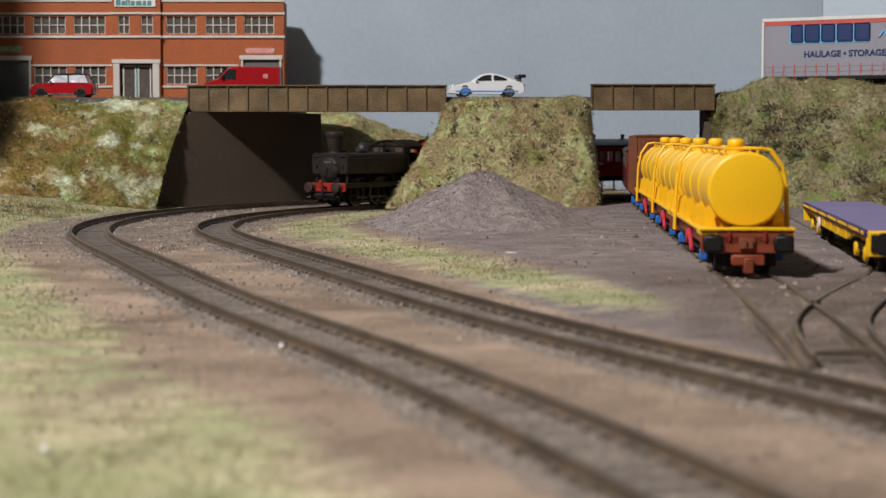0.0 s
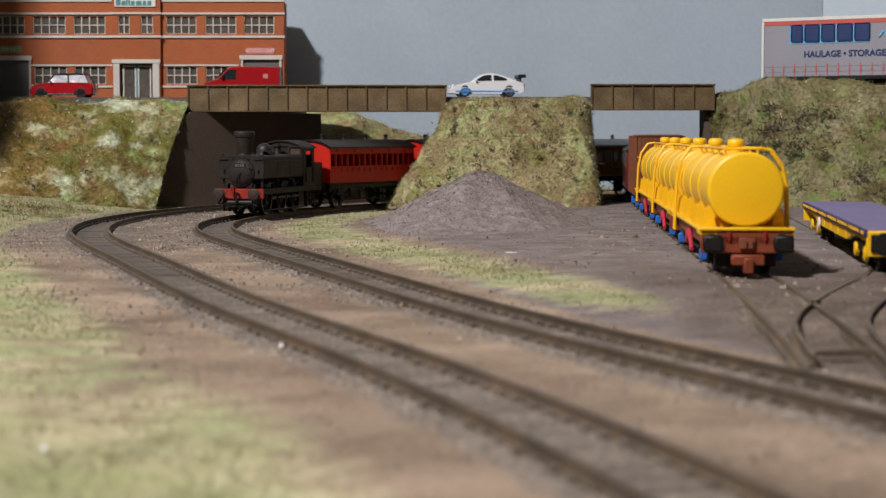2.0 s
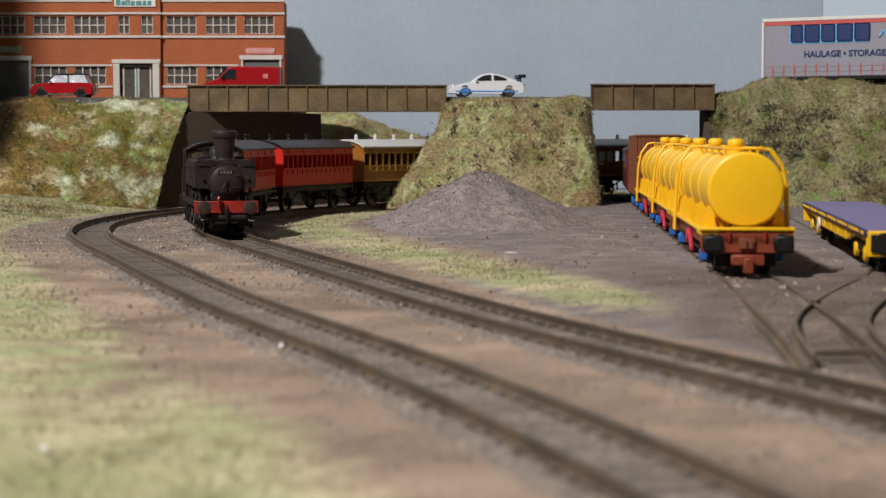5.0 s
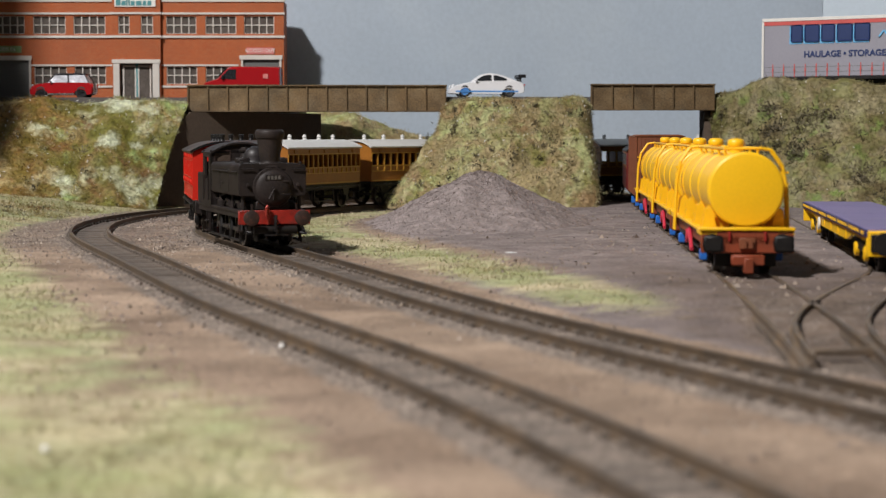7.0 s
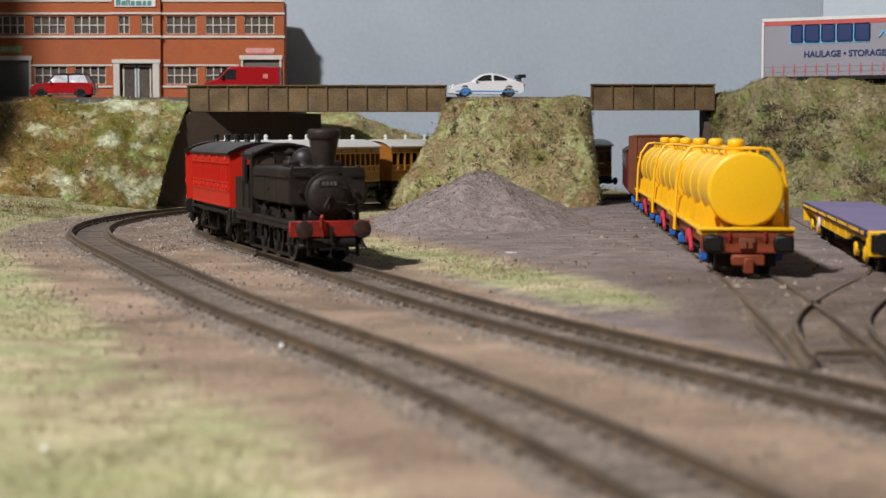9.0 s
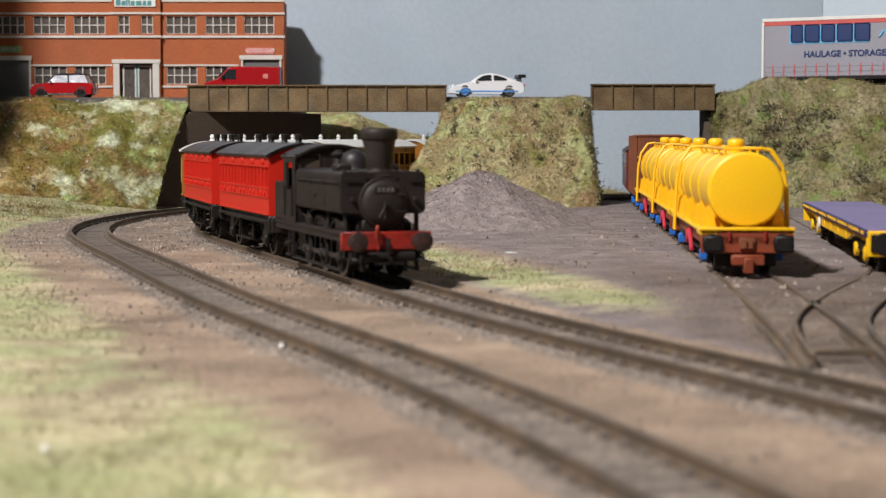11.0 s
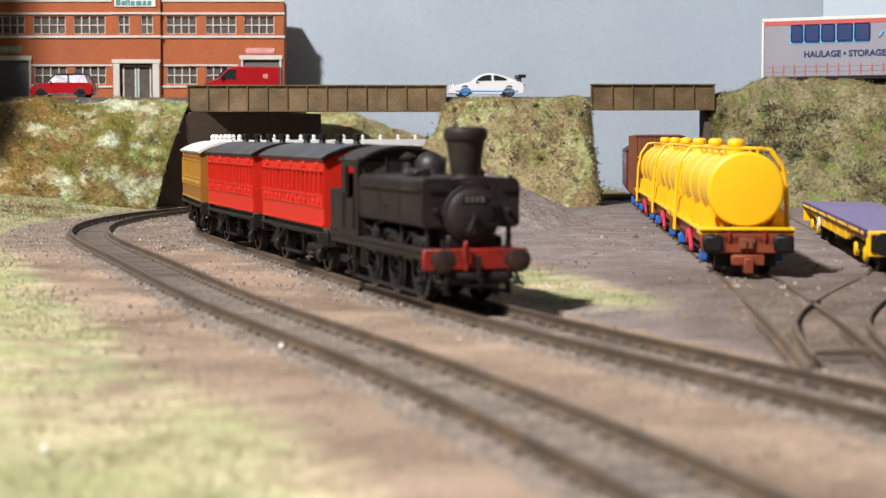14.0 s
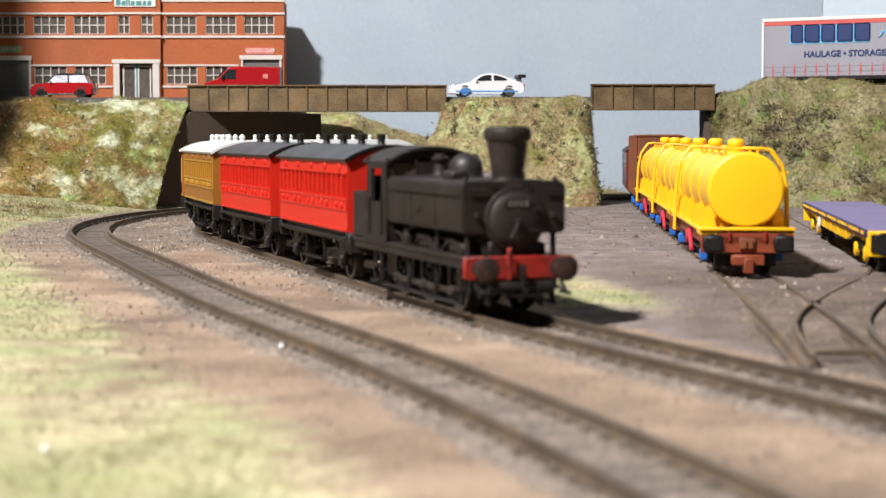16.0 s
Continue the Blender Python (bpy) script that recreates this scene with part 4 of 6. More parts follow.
# ---- rolling stock ----
def wheelset(parent, y, r, material=None, half=7.6, spokes=10, name="wheelset"):
    """Two spoked wheels on one axle, its centre at the part's origin."""
    bm = bmesh.new()
    cyl(bm, (-half - 2.5, 0, 0), (half + 2.5, 0, 0), 0.9, 8)
    for sx in (-1, 1):
        lathe(bm, (sx * (half - 1.0), 0, 0), (sx, 0, 0), [(0, r + 0.6), (0.45, r + 0.6), (0.55, r), (2.3, r), (2.3, r * 0.82), (0.6, r * 0.80)], 22, cap=False)
        lathe(bm, (sx * half, 0, 0), (sx, 0, 0), [(0, r * 0.28), (1.5, r * 0.26)], 10)
        for k in range(spokes):
            a = 6.2832 * k / spokes
            c, s = math.cos(a), math.sin(a)
            cyl(bm, (sx * (half + 0.5), c * r * 0.2, s * r * 0.2), (sx * (half + 0.5), c * r * 0.84, s * r * 0.84), 0.34, 4)
    o = part(name, bm, material or M["wheel"], parent)
    o.location = (0, y * U, r * U)
    rim = bmesh.new()
    for sx in (-1, 1):
        lathe(rim, (sx * (half + 1.32), 0, 0), (sx, 0, 0), [(0, r * 0.985), (0.05, r * 0.985), (0.05, r * 0.86), (0, r * 0.86)], 22, cap=False)
    part("tyre", rim, M["tyre_rim"], o)
    return o


def buffers(parent, y, sgn, z, gap=8.6, material=None, head=3.2, reach=5.0):
    for sx in (-1, 1):
        bm = bmesh.new()
        lathe(bm, (sx * gap, y, z), (0, sgn, 0), [(0, 2.2), (0.5, 2.2), (0.6, 1.5), (reach * 0.55, 1.4), (reach * 0.6, 0.9), (reach - 0.8, 0.9), (reach - 0.7, head), (reach - 0.2, head), (reach, head * 0.85)], 16)
        part("buffer", bm, material or M["frame"], parent)


def coupling(parent, y, sgn, z=5.0):
    bm = bmesh.new()
    box(bm, -1.2, 1.2, min(y, y + sgn * 6), max(y, y + sgn * 6), z - 0.4, z + 0.3)
    box(bm, -4.5, 4.5, y + sgn * 6 - 0.5, y + sgn * 6 + 0.5, z - 0.4, z + 0.3)
    tube(bm, [(0, y + sgn * 5, z), (0, y + sgn * 7.2, z + 0.4), (0, y + sgn * 7.6, z + 1.8)], 0.45)
    part("coupling", bm, M["frame"], parent, "black hook coupling")


LEN, HW = 91.5, 13.4


def coach(name, label, body, panel, roof, vent, teak):
    """Four-wheeled coach; its origin is on the rail top at mid-length, forward is +Y."""
    c = thing(name, label, "railway coach", group="train coaches")
    h = LEN / 2
    # body: lower wall, cantrail, window pillars, ends
    bm = bmesh.new()
    for sx in (-1, 1):
        x0, x1 = (HW - 1.2, HW) if sx > 0 else (-HW, -HW + 1.2)
        box(bm, x0, x1, -h, h, 14.6, 24.4)
        box(bm, x0, x1, -h, h, 31.6, 35.0)
        n = 15
        pitch = LEN / n
        for i in range(n + 1):
            wd = 1.5 if i % 3 else 2.2
            yc = -h + i * pitch
            box(bm, x0, x1, max(-h, yc - wd / 2), min(h, yc + wd / 2), 24.4, 31.6)
    poly = [(-HW + 1.2, 14.6), (HW - 1.2, 14.6), (HW - 1.2, 35), *arc(0, 13.9, 24.6, 58.8, 121.2, 10), (-HW + 1.2, 35)]
    for y0, y1 in ((-h, -h + 1.4), (h - 1.4, h)):
        prism(bm, poly, "y", y0, y1)
    part("body", bm, body, c)
    # raised beading, hinges and handles
    bead = bmesh.new()
    for sx in (-1, 1):
        x0, x1 = (HW, HW + 0.35) if sx > 0 else (-HW - 0.35, -HW)
        for z0, z1 in ((14.8, 15.5), (23.7, 24.4), (20.6, 21.1), (31.4, 32.0)):
            box(bead, x0, x1, -h + 0.6, h - 0.6, z0, z1)
        for i in range(16):
            yc = -h + i * LEN / 15
            box(bead, x0, x1, max(-h + 0.3, yc - 0.45), min(h - 0.3, yc + 0.45), 21.1, 31.4)
        for i in range(5):
            yc = -h + (i + 0.5) * LEN / 5
            for dy in (-3.2, 3.2):
                box(bead, x0 - 0.2, x1 + 0.3, yc + dy - 0.8, yc + dy + 0.8, 21.5, 23.2, bev=0.2)
    part("beading", bead, body if not teak else M["gold"], c, "" if not teak else "raised golden beading")
    for sx in (-1, 1):
        x = sx * (HW + 0.5)
        louvre = finish(B((min(x, x - sx * 0.9), max(x, x - sx * 0.9), -2.2, 2.2, 32.4, 34.4), bev=0.25), True)
        for i in range(5):
            part("ventilator_louvre", louvre, body, c).location.y = (-h + (i + 0.5) * LEN / 5) * U
    bm = B((-HW + 1.3, HW - 1.3, -h + 1.5, h - 1.5, 14.65, 15.4))
    for k in range(1, 5):
        y = -h + k * LEN / 5
        box(bm, -HW + 1.25, HW - 1.25, y - 0.4, y + 0.4, 15.4, 34.8)
    for k in range(5):
        for e in (-5.6, 5.6):
            y = -h + (k + 0.5) * LEN / 5 + e
            box(bm, -HW + 1.4, HW - 1.4, y - 2.4, y + 2.4, 15.4, 20.0, bev=0.3)
    part("compartment", bm, panel, c, "plain moulded compartment walls and benches", smooth=False)
    # roof
    bm = bmesh.new()
    outer = arc(0, 12.6, 27.3, 57.6, 122.4, 14)
    inner = arc(0, 12.6, 26.3, 122.4, 57.6, 14)
    prism(bm, outer + inner, "y", -h - 1.2, h + 1.2)
    ro = part("roof", bm, roof, c)
    vm = bmesh.new()
    if teak:
        lathe(vm, (0, 0, 0), (0, 0, 1), [(0, 1.7), (0.5, 1.2), (1.2, 1.0), (1.7, 1.3), (2.4, 1.15), (3.2, 0.4)], 12)
    else:
        lathe(vm, (0, 0, 0), (0, 0, 1), [(0, 1.5), (0.4, 1.15), (1.6, 1.1), (1.7, 1.35), (3.1, 1.35), (3.3, 1.0)], 12)
    vme = finish(vm, True); vme.materials.append(vent)
    for i in range(5 if teak else 4):
        k = 5 if teak else 4
        o = part("roof_ventilator", vme, vent, ro)
        o.location = (0, (-h + (i + 0.5) * LEN / k) * U, 39.7 * U)
    # chassis
    bm = B((-12.0, 12.0, -h + 0.5, h - 0.5, 11.2, 14.6), (-14.2, -12.0, -h + 1, h - 1, 12.2, 13.2), (12.0, 14.2, -h + 1, h - 1, 12.2, 13.2), bev=0.2)
    box(bm, -13.5, 13.5, -h - 0.4, -h + 1.4, 9.4, 14.4, bev=0.2)
    box(bm, -13.5, 13.5, h - 1.4, h + 0.4, 9.4, 14.4, bev=0.2)
    part("underframe", bm, M["frame"], c)
    for yy in (-31, 31):
        for sx in (-1, 1):
            bm = bmesh.new()
            x = sx * 10.9
            prism(bm, [(yy - 4, 11.4), (yy + 4, 11.4), (yy + 1.6, 3.2), (yy - 1.6, 3.2)], "x", x - 0.4, x + 0.4)
            box(bm, x - 1.2, x + 1.2, yy - 1.9, yy + 1.9, 4.0, 7.2, bev=0.35)
            tube(bm, [(x, yy - 10, 11.4), (x, yy - 4, 8.2), (x, yy, 7.4), (x, yy + 4, 8.2), (x, yy + 10, 11.4)], 0.55, 5)
            part("axle_guard", bm, M["frame"], c)
    bm = bmesh.new()
    for sx in (-1, 1):
        box(bm, sx * 12.4 - 0.9, sx * 12.4 + 0.9, -13, 13, 4.6, 5.1)
        for yy in (-12, 12):
            box(bm, sx * 12.0 - 0.3, sx * 12.0 + 0.3, yy - 0.5, yy + 0.5, 4.4, 11.6)
    part("footboard", bm, M["frame"], c)
    sets = [wheelset(c, yy, 6.3, half=7.4) for yy in (-31, 31)]
    for y, sg in ((h, 1), (-h, -1)):
        buffers(c, y + sg * 0.3, sg, 11.0, gap=8.4, head=2.5, reach=7.3)
        coupling(c, y - sg * 2, sg, 4.6)
    return c, sets


def locomotive():
    """Six-coupled saddle-sided tank engine; origin on the rail top at mid-wheelbase, forward +Y, chimney at y = 31.7."""
    e = thing("steam_locomotive", "sooty black tank locomotive with red buffer beams and tall chimney", "locomotive")
    K = M["black"]
    # footplate and valances
    bm = B((-12.9, 12.9, -58, 39, 13.0, 14.2), (-12.6, -12.0, -57, 38.4, 11.2, 13.0), (12.0, 12.6, -57, 38.4, 11.2, 13.0), bev=0.15)
    part("footplate", bm, K, e)
    part("mainframe", B((-5.6, -4.6, -52, 36, 4.5, 13.0), (4.6, 5.6, -52, 36, 4.5, 13.0), (-4.6, 4.6, -40, 30, 8, 12.5)), M["frame"], e)
    for y0, y1 in ((38.6, 40.0), (-59.4, -58.0)):
        part("buffer_beam", B((-13.7, 13.7, y0, y1, 9.0, 14.3), bev=0.2), M["beam_red"] if y0 > 0 else K, e, "scuffed red buffer beam" if y0 > 0 else "")
    buffers(e, 40.0, 1, 11.6, gap=9.8, head=3.0, reach=5.2, material=M["soot_rust"])
    buffers(e, -59.4, -1, 11.6, gap=9.0, head=3.0, reach=4.6, material=K)
    coupling(e, 37, 1, 5.2); coupling(e, -56, -1, 5.2)
    hook = bmesh.new()
    tube(hook, [(0, 40, 11.5), (0, 42, 11.3), (0, 42.6, 12.4), (0.3, 43, 10.0), (0.2, 43, 6.5)], 0.6)
    part("coupling_chain", hook, M["frame"], e)
    pipe = bmesh.new()
    tube(pipe, [(2.6, 40.4, 9.0), (2.6, 41.2, 13.0), (2.9, 41.2, 15.6), (3.2, 41.5, 16.0), (3.5, 41.8, 15.2), (3.6, 42.0, 12.4)], 0.5, 8)
    part("vacuum_pipe", pipe, M["copper"], e, "copper-red vacuum pipe")
    # lower front apron, guard irons and the round drum below the beam
    bm = B((-9, 9, 34, 39.0, 6.0, 9.0), (-7.0, -6.0, 35, 38, 2.4, 6.0), (6.0, 7.0, 35, 38, 2.4, 6.0), bev=0.2)
    cyl(bm, (-8.2, 40.6, 7.0), (8.2, 40.6, 7.0), 1.5, 12)
    part("apron", bm, M["frame"], e)
    for sx in (-1, 1):
        part("guard_hook", tube(bmesh.new(), [(sx * 10.8, 38, 9.0), (sx * 11.0, 41.5, 6.4), (sx * 9.2, 42.4, 6.0), (sx * 11.6, 43.4, 5.6)], 0.5, 6), M["frame"], e)
    # boiler and smokebox
    bm = bmesh.new()
    lathe(bm, (0, -24, 22.8), (0, 1, 0), [(0, 7.4), (46, 7.4), (46.2, 7.7), (60.9, 7.7), (61.3, 7.4)], 36)
    part("boiler", bm, K, e)
    bm = bmesh.new()
    lathe(bm, (0, 37.2, 22.6), (0, 1, 0), [(0, 7.2), (0.35, 7.2), (0.4, 6.7), (0.8, 6.4), (1.4, 4.8), (1.75, 2.5), (1.85, 0.6)], 36)
    door = part("smokebox_door", bm, K, e)
    bm = bmesh.new()
    lathe(bm, (0, 38.9, 22.4), (0, 1, 0), [(0, 0.8), (1.0, 0.7)], 8)
    tube(bm, [(0, 39.7, 22.4), (2.0, 39.7, 18.6)], 0.32, 5); tube(bm, [(0, 39.5, 22.4), (0.2, 39.5, 18.2)], 0.32, 5)
    part("door_dart", bm, K, door)
    for z in (20.2, 25.2):
        part("hinge_strap", B((-6.6, -1.5, 38.3, 38.8, z - 0.4, z + 0.4), bev=0.1), K, door)
    np_ = part("number_plate", B((-3.3, 3.3, 38.5, 38.95, 25.4, 27.8), bev=0.12), K, door)
    for i in range(4):
        part("numeral_bar", B((-2.5 + i * 1.35, -1.65 + i * 1.35, 38.95, 39.12, 25.9, 27.3)), M["pale"], np_, "pale worn plate bar")
    part("smokebox_saddle", B((-6.4, 6.4, 24, 36.6, 14.2, 17.6), bev=0.4), K, e)
    # pannier tanks: flat flanks, rounded top and bottom shoulders
    for sx in (-1, 1):
        poly = [(sx * 5.0, 19.4), (sx * 11.6, 19.4), (sx * 12.5, 19.8), (sx * 12.9, 20.6), *[(sx * (11.3 + 1.6 * math.cos(radians(a))), 30.2 + 1.6 * math.sin(radians(a))) for a in range(0, 91, 18)], (sx * 4.8, 32.0)]
        bm = bmesh.new()
        prism(bm, poly, "y", -24, 36.6)
        bmesh.ops.bevel(bm, geom=[ed for ed in bm.edges if abs(ed.verts[0].co.y - ed.verts[1].co.y) < 0.01], offset=0.3, segments=2, affect="EDGES")
        tank = part("pannier_tank", bm, K, e, "black side tank streaked with soot")
        seam = bmesh.new()
        for yy in (-23.4, -3, 16, 35.6):
            box(seam, sx * 12.9 - 0.14, sx * 12.9 + 0.14, yy - 0.35, yy + 0.35, 20.8, 29.2)
        tube(seam, [(sx * 13.4, -20, 28.6), (sx * 13.4, 35, 28.6)], 0.26, 5)
        for yy in (-19, 8, 34):
            tube(seam, [(sx * 12.5, yy, 28.6), (sx * 13.4, yy, 28.6)], 0.25, 5)
        box(seam, sx * 13.0 - 0.3, sx * 13.0 + 0.3, 0, 4.2, 23.6, 24.3)
        part("handrail", seam, K, tank)
        part("front_handrail", tube(bmesh.new(), [(sx * 7.4, 37.3, 29.8), (sx * 12.0, 37.3, 29.8)], 0.26, 5), K, tank)
        part("lamp_bracket", B((sx * 9.6 - 0.5, sx * 9.6 + 0.5, 36.5, 37.8, 23.2, 24.4), bev=0.1), K, tank)
    part("tank_top", B((-5.6, 5.6, -24, 36.5, 29.4, 32.1), bev=0.4), K, e)
    for sx in (-1, 1):
        part("tank_filler", B((sx * 7.4 - 2.4, sx * 7.4 + 2.4, 12, 19, 31.4, 33.9), bev=0.6), K, e)
        part("lifting_lug", B((sx * 11.4 - 0.5, sx * 11.4 + 0.5, 33, 34.4, 31.0, 32.6), bev=0.2), K, e)
        part("tank_bracket", tube(bmesh.new(), [(sx * 10.8, 34, 14), (sx * 10.8, 34, 20)], 0.75, 8), K, e)
        part("tank_bracket", tube(bmesh.new(), [(sx * 10.5, 10, 14), (sx * 10.0, 10, 20)], 0.6, 6), K, e)
        bm = B((sx * 8.5 - 2.2, sx * 8.5 + 2.2, 20, 30, 14.2, 16.8), (sx * 9 - 1.5, sx * 9 + 1.5, -6, 4, 14.2, 17.8), bev=0.5)
        tube(bm, [(sx * 9, -22, 16.6), (sx * 9, 22, 17.2)], 0.5, 5)
        tube(bm, [(sx * 10.4, -18, 14.4), (sx * 10.4, -12, 18.6), (sx * 10.2, -4, 19.6)], 0.45, 5)
        lathe(bm, (sx * 10.2, -14, 14.2), (0, 0, 1), [(0, 1.8), (2.2, 1.8), (2.6, 1.2), (4.6, 1.0)], 12)
        part("slide_casing", bm, K, e)
        bm = bmesh.new()
        for y, r in ((-22, 9.2), (0, 9.2), (22, 9.2)):
            pts = arc(y, 8.2, r, 30, 150, 10)
            prism(bm, pts + [(q, z - 0.7) for q, z in reversed(pts)], "x", sx * 8.6 - 2.4, sx * 8.6 + 2.4)
        part("splasher", bm, K, e)
    # chimney, dome, safety valve, whistle
    bm = bmesh.new()
    lathe(bm, (0, 31.7, 30.6), (0, 0, 1), [(0, 5.6), (0.9, 4.3), (1.8, 3.75), (2.6, 3.75), (10.6, 4.95), (10.8, 5.35), (11.6, 5.65), (13.0, 5.65), (13.7, 5.3), (14.1, 4.6), (14.1, 4.1), (11.5, 3.9)], 32)
    part("chimney", bm, K, e, "tall tapered sooty chimney")
    bm = bmesh.new()
    lathe(bm, (0, 2.5, 31.0), (0, 0, 1), [(0, 5.6), (0.8, 4.6), (1.8, 4.3), (3.2, 4.35), (4.6, 4.1), (5.8, 3.3), (6.6, 2.2), (7.1, 1.0), (7.2, 0.1)], 28)
    part("steam_dome", bm, M["soot_sheen"], e, "rounded dome with a dull sheen")
    bm = bmesh.new()
    lathe(bm, (0, -18, 31.4), (0, 0, 1), [(0, 3.2), (0.8, 2.4), (1.6, 2.0), (4.2, 1.7), (4.5, 2.4), (5.2, 2.5), (5.6, 1.6), (6.2, 1.5), (6.3, 0.4)], 20)
    part("safety_valve", bm, K, e)
    # cab: side sheets with a tall door opening, spectacles back and front
    bm = bmesh.new()
    for sx in (-1, 1):
        x0, x1 = (12.0, 13.0) if sx > 0 else (-13.0, -12.0)
        box(bm, x0, x1, -46, -24, 13.8, 24.6)
        box(bm, x0, x1, -46, -38.4, 24.6, 26.4)
        box(bm, x0, x1, -42.5, -38.4, 26.4, 35.4)
        box(bm, x0, x1, -29.0, -24, 24.6, 35.4)
        box(bm, x0, x1, -38.4, -29.0, 33.6, 35.4)
    for y0, y1 in ((-25, -24), (-42.5, -41.5)):
        box(bm, -13, 13, y0, y1, 14.2, 31.6)
        for x0, x1 in ((-13, -11.4), (-4.6, 4.6), (11.4, 13)):
            box(bm, x0, x1, y0, y1, 31.6, 36.4)
        prism(bm, [(13, 35.3), (11.4, 36.4), (-11.4, 36.4), (-13, 35.3), *reversed(arc(0, 16.8, 22.2, 56, 124, 10))], "y", y0, y1)
    part("cab", bm, K, e, smooth=False)
    part("bunker", B((-12.8, 12.8, -57.0, -42.6, 14.25, 27.0), bev=0.4), K, e)
    for sx in (-1, 1):
        part("cab_handrail", tube(bmesh.new(), [(sx * 13.4, -28.2, 16), (sx * 13.4, -28.2, 26)], 0.3, 5), K, e)
        part("cab_handrail", tube(bmesh.new(), [(sx * 13.4, -39.2, 16), (sx * 13.4, -39.2, 26)], 0.3, 5), K, e)
        part("cab_step", B((sx * 12.2 - 1.4, sx * 12.2 + 1.4, -37, -31, 3.0, 3.6), (sx * 12.2 - 1.4, sx * 12.2 + 1.4, -37, -31, 7.0, 7.6), (sx * 12.2 - 0.4, sx * 12.2 + 0.4, -37.2, -36.4, 3, 13.2), (sx * 12.2 - 0.4, sx * 12.2 + 0.4, -31.6, -30.8, 3, 13.2)), K, e)
        rim = B((sx * 8.0 - 3.4, sx * 8.0 + 3.4, -24.0, -23.75, 36.0, 36.4), (sx * 8.0 - 3.4, sx * 8.0 + 3.4, -24.0, -23.75, 31.6, 32.0), (sx * 8.0 - 3.4, sx * 8.0 - 3.0, -24.0, -23.75, 32.0, 36.0), (sx * 8.0 + 3.0, sx * 8.0 + 3.4, -24.0, -23.75, 32.0, 36.0))
        glass = part("spectacle_glass", B((sx * 8.0 - 3.38, sx * 8.0 + 3.38, -24.7, -24.4, 31.62, 36.38)), M["cab_glass"], e, "opaque brown spectacle glass", smooth=False)
        part("glass_rim", rim, M["soot_rust"], glass, smooth=False)
    bm = bmesh.new()
    prism(bm, arc(0, 16.6, 23.1, 55, 125, 16) + arc(0, 16.6, 22.4, 125, 55, 16), "y", -46, -23)
    part("cab_roof", bm, K, e)
    # wheels, rods, brake gear
    sets = [wheelset(e, y, 8.2, M["frame"], half=7.4, spokes=14, name="driving_wheelset") for y in (-22, 0, 22)]
    rods = []
    for sx in (-1, 1):
        bm = B((sx * 10.6 - 0.35, sx * 10.6 + 0.35, -23.5, 23.5, -0.7, 0.7), bev=0.1)
        for y in (-22, 0, 22):
            lathe(bm, (sx * 10.0, y, 0), (sx, 0, 0), [(0, 1.3), (1.3, 1.3)], 10)
        r = part("coupling_rod", bm, M["wheel"], e)
        rods.append((sx, r))
        bm = bmesh.new()
        tube(bm, [(sx * 11.6, -34, 2.6), (sx * 11.6, 33, 2.6)], 0.55, 6)
        for y in (-11, 11, 31, -33):
            tube(bm, [(sx * 10.8, y, 12), (sx * 11.2, y + 1.5, 6), (sx * 11.6, y + 1.0, 2.6)], 0.7, 6)
        part("brake_rigging", bm, M["frame"], e)
        bm = B((sx * 12.0 - 1.0, sx * 12.0 + 1.0, 30, 34.5, 6.0, 6.6), (sx * 12.2 - 0.3, sx * 12.2 + 0.3, 31.8, 32.8, 6.0, 13))
        part("front_step", bm, K, e)
    lamp_bm = bmesh.new()
    for x in (-8.5, 8.5):
        box(lamp_bm, x - 0.4, x + 0.4, 38.8, 39.4, 14.2, 16.6)
    part("lamp_iron", lamp_bm, K, e)
    return e, sets, rods


